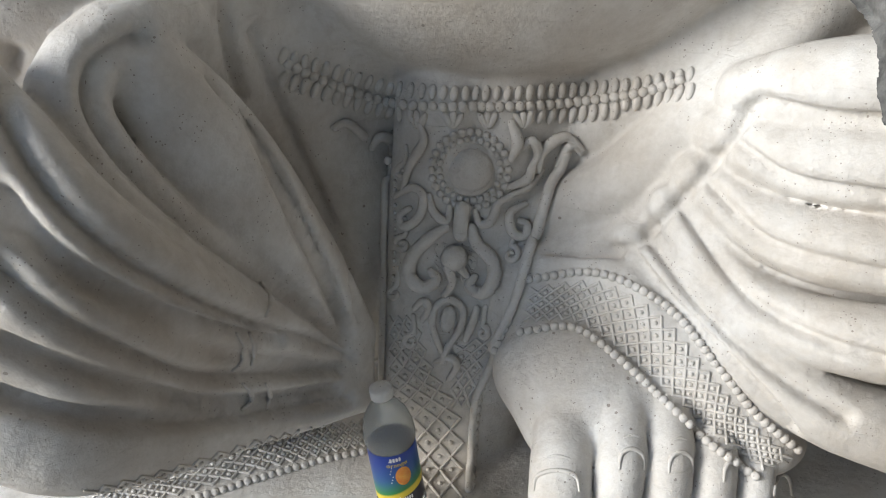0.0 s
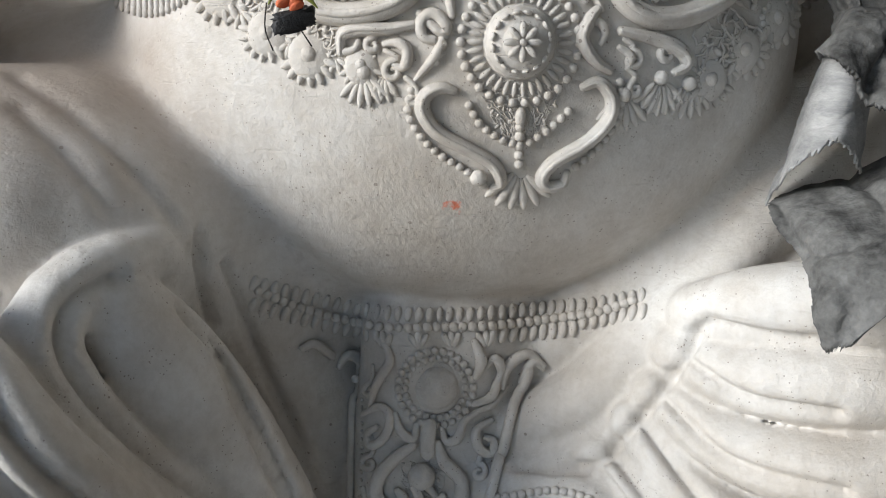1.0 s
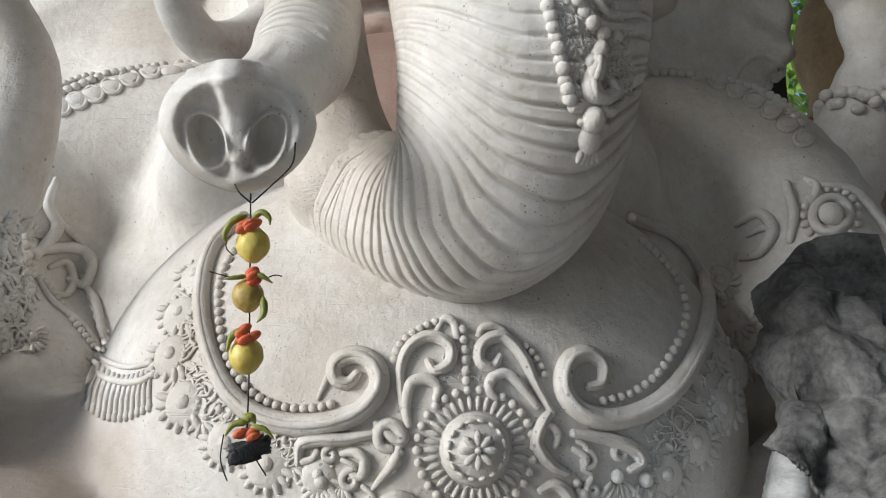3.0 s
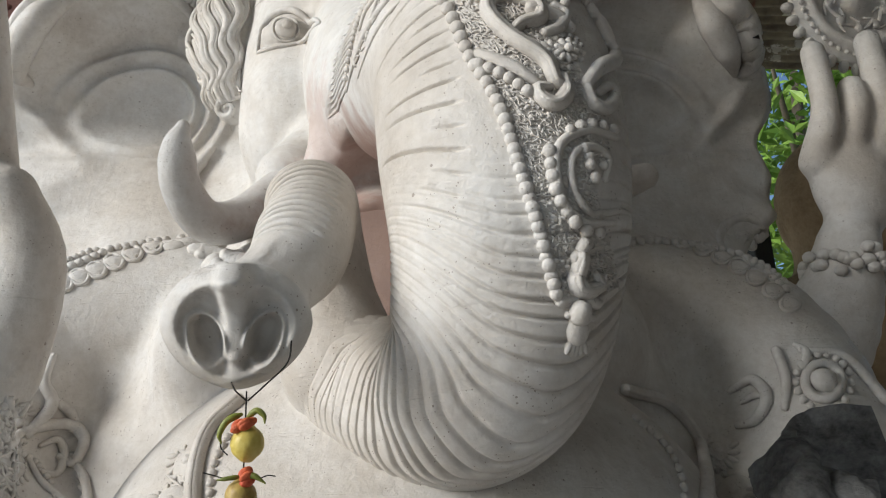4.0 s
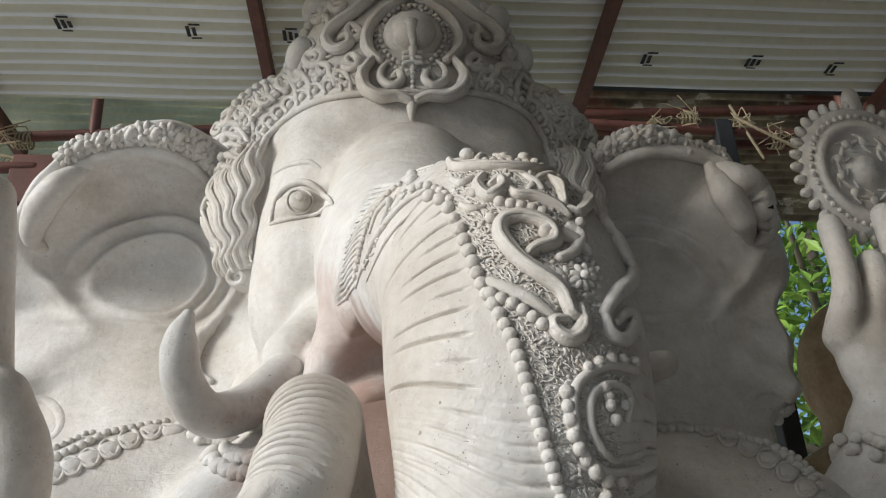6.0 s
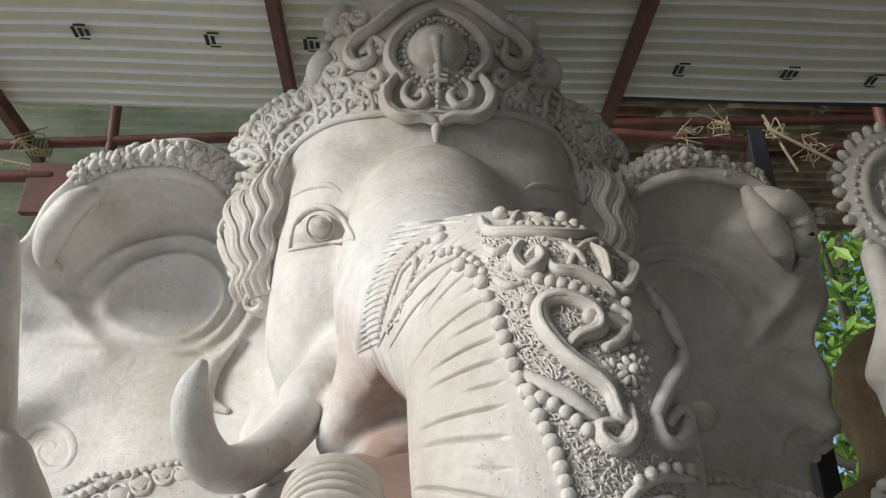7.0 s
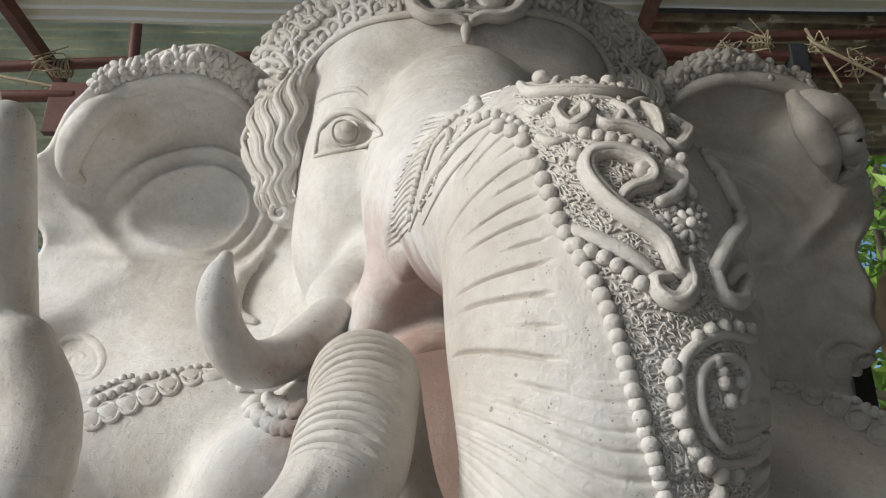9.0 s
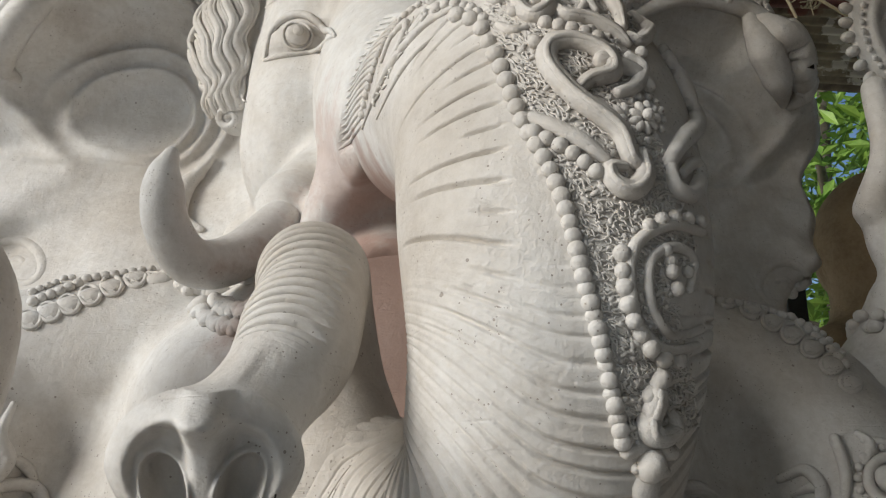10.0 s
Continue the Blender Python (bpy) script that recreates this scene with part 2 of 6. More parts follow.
class Field:
    """A block of clay as distances on a grid, blended softly and skinned."""

    def __init__(self, lo, hi, h):
        self.h, self.lo = h, np.array(lo, float)
        self.dim = np.ceil((np.array(hi) - self.lo) / h).astype(int) + 1
        self.d = np.full(self.dim, 0.3, np.float32)

    def box(self, lo, hi):
        a = np.clip(np.floor((np.array(lo) - self.lo) / self.h).astype(int), 0, self.dim - 1)
        b = np.clip(np.ceil((np.array(hi) - self.lo) / self.h).astype(int) + 1, 1, self.dim)
        if np.any(b - a < 2):
            return None
        sl = tuple(slice(i, j) for i, j in zip(a, b))
        g = [((np.arange(i, j) * self.h + o).astype(np.float32)).reshape([-1 if k == ax else 1 for k in range(3)])
             for ax, (i, j, o) in enumerate(zip(a, b, self.lo))]
        return sl, g

    def blend(self, sl, f, k, cut=False):
        a = self.d[sl]
        if cut:
            h = np.maximum(k - np.abs(a + f), 0) / k
            self.d[sl] = np.maximum(a, -f) + h * h * k * 0.25
        else:
            h = np.maximum(k - np.abs(a - f), 0) / k
            self.d[sl] = np.minimum(a, f) - h * h * k * 0.25

    def egg(self, c, r, k=0.03, turn=(0, 0, 0), cut=False):
        c, r = np.array(c, float), np.array(r, float)
        m = r.max() + k + 0.03
        bx = self.box(c - m, c + m)
        if not bx:
            return
        sl, (x, y, z) = bx
        x, y, z = x - c[0], y - c[1], z - c[2]
        if any(turn):
            R = np.array(Euler([radians(a) for a in turn]).to_matrix(), np.float32).T
            x, y, z = (R[i, 0] * x + R[i, 1] * y + R[i, 2] * z for i in range(3))
        k0 = np.sqrt((x / r[0]) ** 2 + (y / r[1]) ** 2 + (z / r[2]) ** 2)
        k1 = np.sqrt((x / r[0] ** 2) ** 2 + (y / r[1] ** 2) ** 2 + (z / r[2] ** 2) ** 2) + 1e-6
        self.blend(sl, k0 * (k0 - 1) / k1, k, cut)

    def roll(self, rows, k=0.02, n=10, cut=False):
        """A tapered roll along a spline of (x, y, z, r)."""
        s = spline(rows, n)
        m = s[:, 3].max() + k + 0.02
        bx = self.box(s[:, :3].min(0) - m, s[:, :3].max(0) + m)
        if not bx:
            return
        sl, (x, y, z) = bx
        best = None
        for a, b in zip(s[:-1], s[1:]):
            ab = (b - a)[:3]
            t = np.clip(((x - a[0]) * ab[0] + (y - a[1]) * ab[1] + (z - a[2]) * ab[2]) / (ab.dot(ab) + 1e-9), 0, 1)
            f = np.sqrt((x - a[0] - t * ab[0]) ** 2 + (y - a[1] - t * ab[1]) ** 2 + (z - a[2] - t * ab[2]) ** 2) - (a[3] + t * (b[3] - a[3]))
            best = f if best is None else np.minimum(best, f)
        self.blend(sl, best.astype(np.float32), k, cut)

    def skin(self):
        d, s = self.d, self.d < 0
        c = [(i, j, l) for i in (0, 1) for j in (0, 1) for l in (0, 1)]
        view = lambda A, o: A[o[0]:A.shape[0] - 1 + o[0], o[1]:A.shape[1] - 1 + o[1], o[2]:A.shape[2] - 1 + o[2]]
        cnt = sum(view(s, o).astype(np.int8) for o in c)
        cells = np.argwhere((cnt > 0) & (cnt < 8))
        idx = np.full(np.array(d.shape) - 1, -1, np.int32)
        idx[tuple(cells.T)] = np.arange(len(cells))
        val = {o: d[tuple((cells + o).T)] for o in c}
        acc, num = np.zeros((len(cells), 3)), np.zeros(len(cells))
        for o in c:
            for ax in range(3):
                if o[ax] == 0:
                    o2 = tuple(1 if i == ax else v for i, v in enumerate(o))
                    hit = (val[o] < 0) != (val[o2] < 0)
                    t = np.where(hit, val[o] / (val[o] - val[o2] + 1e-12), 0)
                    p = np.tile(np.array(o, float), (len(cells), 1))
                    p[:, ax] = t
                    acc += p * hit[:, None]
                    num += hit
        verts = (cells + acc / num[:, None]) * self.h + self.lo
        quads = []
        for ax in range(3):
            u, v = (ax + 1) % 3, (ax + 2) % 3
            n = np.array(d.shape)
            sl0 = [slice(1, -1)] * 3
            sl0[ax] = slice(0, -1)
            sl1 = list(sl0)
            sl1[ax] = slice(1, None)
            s0, s1 = s[tuple(sl0)], s[tuple(sl1)]
            e = np.argwhere(s0 != s1)
            flip = s0[tuple(e.T)]
            e = e + np.array([0 if i == ax else 1 for i in range(3)])
            du, dv = np.eye(3, dtype=int)[u], np.eye(3, dtype=int)[v]
            q = np.stack([idx[tuple((e - a).T)] for a in (du + dv, dv, 0 * du, du)], -1)
            q[~flip] = q[~flip][:, ::-1]
            quads.append(q[(q >= 0).all(1)])
        return verts, np.vstack(quads)

# ---- the statue: large forms ----
CX = 0.1
body = Field((-1.15, 0.52, 0.18), (1.45, 2.2, 2.42), 0.0075)
body.egg((0.1, 1.55, 1.40), (0.60, 0.52, 0.50), 0.05)                       # belly
body.egg((0.1, 1.85, 1.92), (0.58, 0.40, 0.36), 0.08)                       # chest
for s in (-1, 1):
    body.egg((CX + s * 0.30, 1.72, 1.90), (0.24, 0.22, 0.22), 0.05)          # breast
    body.roll([(CX + s * 0.55, 2.0, 2.05, 0.22), (CX + s * 0.82, 1.98, 1.98, 0.23), (CX + s * 0.93, 1.85, 1.80, 0.20),
               (CX + s * 0.93, 1.75, 1.55, 0.17)], 0.06)                     # shoulder and upper arm
body.roll([(-0.85, 1.75, 1.55, 0.17), (-0.94, 1.48, 1.43, 0.17), (-0.94, 1.27, 1.46, 0.165), (-0.79, 1.33, 1.54, 0.14), (-0.685, 1.33, 1.66, 0.112)], 0.05, 14)  # raised forearm, its unseen elbow pushed outwards to shade the hip
body.roll([(1.03, 1.72, 1.62, 0.18), (0.98, 1.50, 1.40, 0.15), (0.90, 1.36, 1.38, 0.12), (0.84, 1.26, 1.40, 0.10)], 0.05)       # level forearm

# seat and lap
body.egg((-0.56, 1.55, 1.27), (0.26, 0.24, 0.20), 0.08)                    # hip
body.egg((0.1, 1.98, 0.55), (1.0, 0.66, 0.46), 0.06)
body.egg((0.1, 1.95, 1.60), (0.86, 0.34, 0.52), 0.08)
body.roll([(-0.16, 1.58, 0.92, 0.24), (-0.42, 1.39, 1.05, 0.265), (-0.62, 1.23, 1.09, 0.285), (-1.0, 1.15, 0.98, 0.27)], 0.05)   # thigh under cloth
body.roll([(0.36, 1.55, 0.90, 0.22), (0.66, 1.40, 0.95, 0.25), (0.92, 1.24, 0.90, 0.24), (1.10, 1.15, 0.80, 0.2)], 0.05)
body.egg((0.98, 1.80, 1.30), (0.30, 0.30, 0.42), 0.06)
body.egg((-0.76, 1.78, 1.28), (0.30, 0.30, 0.40), 0.06)
body.roll([(-0.26, 1.34, 1.14, 0.06), (-0.42, 1.14, 1.14, 0.12), (-0.60, 1.07, 1.15, 0.15), (-0.90, 1.12, 1.08, 0.15)], 0.07)
body.roll([(-0.36, 1.32, 1.14, 0.13), (-0.26, 1.37, 0.92, 0.135), (-0.20, 1.385, 0.70, 0.13), (-0.15, 1.37, 0.48, 0.10)], 0.03)      # cloth along the groin
body.egg((-0.66, 1.16, 0.72), (0.40, 0.24, 0.36), 0.05)                       # folded shin mass
body.egg((0.68, 1.21, 0.70), (0.38, 0.24, 0.36), 0.05)
body.roll([(0.16, 1.36, 0.84, 0.08), (0.30, 1.31, 0.92, 0.09), (0.45, 1.29, 1.06, 0.09), (0.60, 1.33, 1.2, 0.09), (0.85, 1.50, 1.32, 0.09)], 0.02)
body.roll([(0.13, 1.29, 0.73, 0.05), (0.28, 1.22, 0.81, 0.06), (0.40, 1.20, 0.94, 0.065), (0.53, 1.22, 1.08, 0.065), (0.68, 1.27, 1.19, 0.07), (0.90, 1.40, 1.28, 0.08)], 0.015)
body.roll([(0.08, 1.26, 0.63, 0.045), (0.21, 1.18, 0.685, 0.05), (0.32, 1.09, 0.655, 0.055), (0.41, 1.03, 0.58, 0.055), (0.52, 0.98, 0.49, 0.05)], 0.015)   # cuff
body.egg((0.1, 1.62, 0.235), (1.15, 0.95, 0.075), 0.02)
body.egg((0.19, 1.22, 0.58), (0.12, 0.12, 0.12), 0.03)                         # seat

# folds of the cloth that run together beside the apron
FOLDS = [
    [(-0.372, 0.99, 1.07, 0.060), (-0.342, 1.02, 0.975, 0.088), (-0.28, 1.05, 0.862, 0.085), (-0.21, 1.10, 0.712, 0.062), (-0.155, 1.17, 0.56, 0.04)],
    [(-0.30, 1.20, 1.120, 0.030), (-0.345, 1.04, 1.135, 0.036), (-0.405, 0.95, 1.118, 0.042), (-0.435, 0.90, 1.06, 0.046), (-0.392, 0.89, 0.965, 0.046), (-0.325, 0.93, 0.845, 0.044), (-0.25, 1.02, 0.712, 0.038), (-0.155, 1.15, 0.57, 0.03)],
    [(-0.52, 0.83, 1.10, 0.055), (-0.43, 0.79, 0.995, 0.058), (-0.385, 0.80, 0.93, 0.056), (-0.345, 0.84, 0.858, 0.052), (-0.285, 0.93, 0.752, 0.046), (-0.235, 1.02, 0.67, 0.04), (-0.148, 1.15, 0.53, 0.03)],
    [(-0.56, 0.77, 1.02, 0.06), (-0.445, 0.75, 0.91, 0.058), (-0.392, 0.79, 0.83, 0.054), (-0.348, 0.88, 0.708, 0.05), (-0.274, 0.98, 0.615, 0.04), (-0.15, 1.15, 0.495, 0.03)],
    [(-0.60, 0.75, 0.92, 0.06), (-0.465, 0.75, 0.83, 0.05), (-0.41, 0.79, 0.755, 0.045), (-0.366, 0.90, 0.64, 0.036), (-0.28, 1.02, 0.57, 0.03)],
    [(-0.62, 0.75, 0.80, 0.07), (-0.487, 0.76, 0.70, 0.075), (-0.405, 0.83, 0.635, 0.07), (-0.31, 0.95, 0.565, 0.055), (-0.15, 1.13, 0.462, 0.035)],
]
for f in FOLDS:
    body.roll(f, 0.012, 16)
# folds over the other knee, fanning out from the hem
FAN = [
    [(0.64, 1.24, 1.17, 0.05), (0.55, 1.20, 1.12, 0.05), (0.452, 1.18, 1.0, 0.045), (0.372, 1.16, 0.845, 0.04), (0.29, 1.17, 0.75, 0.035), (0.165, 1.25, 0.715, 0.03)],
    [(0.44, 1.13, 1.005, 0.045), (0.52, 1.07, 1.035, 0.06), (0.68, 1.0, 1.06, 0.07)],
    [(0.41, 1.13, 0.945, 0.038), (0.475, 1.06, 0.935, 0.05), (0.60, 1.0, 0.94, 0.06), (0.75, 0.98, 0.95, 0.06)],
    [(0.38, 1.12, 0.88, 0.035), (0.478, 1.02, 0.832, 0.048), (0.59, 0.96, 0.83, 0.055), (0.75, 0.94, 0.84, 0.06)],
    [(0.345, 1.12, 0.83, 0.032), (0.456, 1.0, 0.728, 0.045), (0.59, 0.92, 0.715, 0.055), (0.75, 0.90, 0.72, 0.06)],
    [(0.30, 1.14, 0.765, 0.032), (0.388, 1.03, 0.71, 0.042), (0.53, 0.94, 0.605, 0.055), (0.7, 0.90, 0.55, 0.06)],
    [(0.20, 1.20, 0.70, 0.03), (0.30, 1.08, 0.70, 0.035), (0.40, 1.0, 0.61, 0.04), (0.50, 0.96, 0.50, 0.05)],
]
for f in FAN:
    body.roll(f, 0.012, 14)
# foot
body.egg((0.235, 1.09, 0.53), (0.155, 0.115, 0.11), 0.03, (0, 12, 0))
body.egg((0.30, 1.02, 0.47), (0.17, 0.11, 0.10), 0.04, (0, 8, 0))
for x, z, r in ((0.180, 0.480, 0.046), (0.268, 0.512, 0.035), (0.340, 0.508, 0.034), (0.410, 0.494, 0.032), (0.474, 0.474, 0.029)):
    body.roll([(x + 0.012, 1.0, z + 0.035, r), (x, 0.93, z + 0.015, r * 1.02), (x - 0.006, 0.895, z - 0.03, r), (x - 0.010, 0.885, z - 0.10, r * 0.9)], 0.006, 7)
# cloth apron between the legs
for dx, r, dy in ((-0.045, 0.085, 0.02), (0.05, 0.10, 0.0), (0.115, 0.075, 0.0)):
    body.roll([(0.055 + dx * 1.1, 1.325 - dy, 0.93, r), (0.03 + dx, 1.31 - dy, 0.70, r), (0.0 + dx * 0.8, 1.25 - dy, 0.45, r), (-0.01 + dx * 0.6, 1.22, 0.25, r)], 0.02, 10)

head = Field((-0.80, 1.20, 1.78), (1.0, 2.85, 4.14), 0.0105)
head.egg((0.1, 2.36, 2.98), (0.50, 0.36, 0.50), 0.05)
for s in (-1, 1):
    head.egg((CX + s * 0.24, 2.22, 2.88), (0.235, 0.21, 0.36), 0.06)
head.roll([(0.1, 2.05, 2.97, 0.238), (0.10, 1.92, 2.80, 0.25), (0.098, 1.76, 2.62, 0.245), (0.12, 1.58, 2.485, 0.213)], 0.09, 10)
for s in (-1, 1):
    head.egg((CX + s * 0.21, 2.20, 3.17), (0.23, 0.17, 0.22), 0.06)            # brow
    head.egg((CX + s * 0.305, 2.17, 2.70), (0.17, 0.20, 0.27), 0.05)           # cheek
    head.roll([(CX + s * 0.20, 2.02, 2.56, 0.10), (CX + s * 0.26, 1.92, 2.45, 0.09), (CX + s * 0.29, 1.83, 2.385, 0.078)], 0.04)  # tusk socket
    head.egg((CX + s * 0.325, 1.995, 2.945), (0.10, 0.05, 0.066), 0.02, cut=True)
    head.egg((CX + s * 0.325, 2.09, 2.94), (0.098, 0.085, 0.066), 0.006)      # eyeball
head.roll([(-0.01, 1.82, 2.58, 0.12), (-0.035, 1.72, 2.45, 0.088), (-0.085, 1.735, 2.35, 0.062), (-0.12, 1.745, 2.27, 0.045)], 0.04)   # lip fold between tusk and trunk
head.egg((0.1, 2.36, 2.36), (0.56, 0.28, 0.42), 0.05)                       # neck
head.roll([(0.1, 2.1, 2.4, 0.24), (0.09, 1.9, 2.22, 0.2), (0.08, 1.72, 2.1, 0.14)], 0.06)    # chin
head.egg((0.06, 1.62, 2.27), (0.13, 0.16, 0.11), 0.03, cut=True)               # open mouth
head.roll([(0.05, 1.95, 2.25, 0.2), (0.05, 1.66, 2.10, 0.13), (0.05, 1.55, 2.02, 0.11), (0.06, 1.50, 1.88, 0.10)], 0.05)   # lower lip
head.egg((0.05, 1.42, 2.10), (0.13, 0.24, 0.30), 0.03, cut=True)              # hollow before the throat
# crown body
head.egg((0.1, 2.44, 3.24), (0.70, 0.26, 0.36), 0.03)
head.egg((0.1, 2.47, 3.43), (0.73, 0.26, 0.40), 0.03)
head.roll([(0.1, 2.52, 3.28, 0.54), (0.1, 2.55, 3.5, 0.50), (0.1, 2.58, 3.75, 0.49), (0.1, 2.6, 4.0, 0.38)], 0.015, 8)
for s in (-1, 1):
    head.roll([(CX + s * 0.53, 2.30, 3.20, 0.125), (CX + s * 0.545, 2.30, 3.02, 0.115), (CX + s * 0.53, 2.30, 2.90, 0.085), (CX + s * 0.52, 2.30, 2.84, 0.06)], 0.03, 8)

# raised front hand, palm outwards
palm = Field((-0.98, 1.0, 1.55), (-0.42, 1.62, 2.58), 0.0095)
palm.roll([(-0.66, 1.36, 1.60, 0.10), (-0.655, 1.33, 1.72, 0.085)], 0.03)
palm.egg((-0.66, 1.33, 1.92), (0.135, 0.075, 0.19), 0.04)
palm.roll([(-0.60, 1.33, 1.82, 0.07), (-0.565, 1.31, 2.0, 0.062), (-0.60, 1.28, 2.12, 0.05)], 0.03)
for i, (x, top) in enumerate(((-0.645, 2.45), (-0.71, 2.50), (-0.775, 2.44), (-0.83, 2.34))):
    palm.roll([(x + 0.01, 1.33, 2.05, 0.048), (x, 1.27, 2.24, 0.046), (x, 1.18, top, 0.040)], 0.02, 8)

# raised rear hand that holds the disc
rear = Field((0.95, 1.7, 1.75), (1.98, 2.65, 3.25), 0.011)
rear.roll([(1.0, 2.15, 1.95, 0.20), (1.3, 2.25, 1.98, 0.17), (1.42, 2.22, 2.12, 0.13), (1.47, 2.18, 2.30, 0.095)], 0.05)
rear.egg((1.53, 2.18, 2.52), (0.135, 0.085, 0.19), 0.05)
for x, top, r in ((1.43, 2.93, 0.042), (1.53, 2.80, 0.046), (1.62, 2.97, 0.046), (1.70, 2.90, 0.042)):
    rear.roll([(x - 0.01, 2.17, 2.58, 0.055), (x, 2.09, 2.72, r), (x + 0.005, 2.10, top, r * 0.9)], 0.02, 8)

clay = Clay()
SKINS = {}
for key, f in (("body", body), ("head", head), ("palm", palm), ("rear", rear)):
    v, q = f.skin()
    # hand-worked unevenness
    w = np.array([noise.noise(Vector(p) * 7.0) for p in v[::1]]) * 0.0022
    gn = np.zeros_like(v)
    fn = np.cross(v[q[:, 2]] - v[q[:, 0]], v[q[:, 3]] - v[q[:, 1]])
    for k in range(4):
        for ax in range(3):
            gn[:, ax] += np.bincount(q[:, k], fn[:, ax], len(v))
    gn /= np.linalg.norm(gn, axis=1)[:, None] + 1e-12
    v = v + gn * w[:, None]
    SKINS[key] = (v, q)

# creases scored between the folds while the clay was wet
from mathutils.bvhtree import BVHTree


def score(key, eye, ahead, right, paths, depth, width):
    v, q = SKINS[key]
    tree = BVHTree.FromPolygons(v.tolist(), q.tolist())
    eye, ahead, right = Vector(eye), Vector(ahead), Vector(right)
    up = right.cross(ahead)
    move = np.zeros(len(v))
    for path in paths:
        line = []
        for u, w in spline(path, 70):
            p = tree.ray_cast(eye, (ahead + right * ((u - 784) / 1426) + up * ((441 - w) / 1426)).normalized())[0]
            if p is not None:
                line.append(p)
        line = np.array(line)
        lo, hi = line.min(0) - 0.05, line.max(0) + 0.05
        near = np.where(((v > lo) & (v < hi)).all(1))[0]
        d = np.full(len(near), 9.0)
        for i, p in enumerate(line):
            d = np.minimum(d, np.linalg.norm(v[near] - p, axis=1))
        move[near] = np.maximum(move[near], depth * np.exp(-(d / width) ** 2))
    fn = np.cross(v[q[:, 2]] - v[q[:, 0]], v[q[:, 3]] - v[q[:, 1]])
    gn = np.stack([sum(np.bincount(q[:, k], fn[:, ax], len(v)) for k in range(4)) for ax in range(3)], 1)
    gn /= np.linalg.norm(gn, axis=1)[:, None] + 1e-12
    SKINS[key] = (v - gn * move[:, None], q)


LAP = ((0, 0, 1.35), (0, 0.8829, -0.4695), (1, 0, 0))
score("body", *LAP, [
    [(250, 62), (170, 110), (165, 190), (230, 290), (340, 395), (460, 485), (560, 560), (620, 610)],
    [(20, 100), (10, 190), (70, 310), (180, 430), (310, 510), (440, 570), (560, 605), (625, 640)],
    [(0, 345), (60, 420), (150, 490), (260, 545), (380, 585), (500, 610)],
    [(0, 480), (90, 560), (220, 630), (350, 672), (480, 660), (610, 655)],
    [(0, 610), (130, 660), (280, 702), (430, 715), (600, 690)],
    [(0, 700), (140, 735), (270, 745), (420, 735), (620, 705)],
    [(380, 140), (440, 210), (500, 330), (560, 460), (620, 590)],
], 0.024, 0.012)
score("body", *LAP, [
    [(400, 0), (420, 150), (500, 320), (560, 430), (600, 560)], [(450, 60), (520, 250), (600, 420), (640, 560)],
    [(970, 440), (1100, 442), (1180, 380), (1260, 290), (1330, 190)],
    [(1345, 180), (1450, 205), (1568, 215)], [(1300, 250), (1400, 320), (1568, 350)], [(1250, 320), (1360, 430), (1568, 490)],
    [(1210, 370), (1320, 520), (1450, 600), (1568, 640)], [(1150, 420), (1260, 570), (1400, 680), (1500, 740)], [(1110, 440), (1180, 530), (1290, 640), (1400, 760)],
], 0.018, 0.010)
FACE = ((0.0323, -0.0065, 1.8762), (0.0272, 0.898, 0.4391), (0.9994, -0.0329, 0.0054))
NOSE = []
for v in range(378, 610, 12):
    r = float(np.interp(v, [380, 420, 440, 490, 550, 600], [860, 800, 760, 722, 702, 690]))
    l = float(np.interp(v, [380, 420, 500, 600], [725, 700, 668, 652]))
    NOSE.append([(l, v + 15), ((l + r) / 2, v + 4), (r, v)])
score("head", *FACE, NOSE, 0.013, 0.006)
BREAST = ((0.026, -0.0192, 1.4529), (0.0544, 0.9922, -0.1123), (0.9984, -0.0556, -0.0078))
score("body", *BREAST, [[(0, 400), (110, 480), (230, 610), (300, 720)], [(0, 460), (90, 560), (150, 640)]], 0.008, 0.014)
for v, q in SKINS.values():
    clay.add(v, q)

# trunk: a long swept form with carved rings
TRUNK = spline([(0.10, 2.00, 2.84, 0.19), (0.11, 1.76, 2.62, 0.185), (0.13, 1.52, 2.47, 0.186), (0.17, 1.27, 2.365, 0.19), (0.215, 1.09, 2.245, 0.19),
                (0.222, 1.01, 2.06, 0.183), (0.218, 1.0, 1.90, 0.165), (0.19, 1.04, 1.765, 0.148), (0.12, 1.12, 1.725, 0.132), (0.035, 1.18, 1.755, 0.114), (-0.015, 1.20, 1.79, 0.098)], 1500)
TIP = spline([(-0.02, 1.20, 1.80, 0.094), (-0.050, 1.222, 1.90, 0.086), (-0.064, 1.20, 1.99, 0.080), (-0.066, 1.135, 2.035, 0.074), (-0.060, 1.06, 1.985, 0.067),
              (-0.070, 0.985, 1.905, 0.066), (-0.090, 0.925, 1.840, 0.044)], 480)


def sweep_frames(rows, heart):
    c = rows[:, :3]
    t = np.gradient(c, axis=0)
    t /= np.linalg.norm(t, axis=1)[:, None]
    o = c - np.array(heart)
    o -= t * (o * t).sum(1)[:, None]
    o /= np.linalg.norm(o, axis=1)[:, None]
    s = np.concatenate([[0], np.cumsum(np.linalg.norm(np.diff(c, axis=0), axis=1))])
    return c, t, o, np.cross(t, o), s


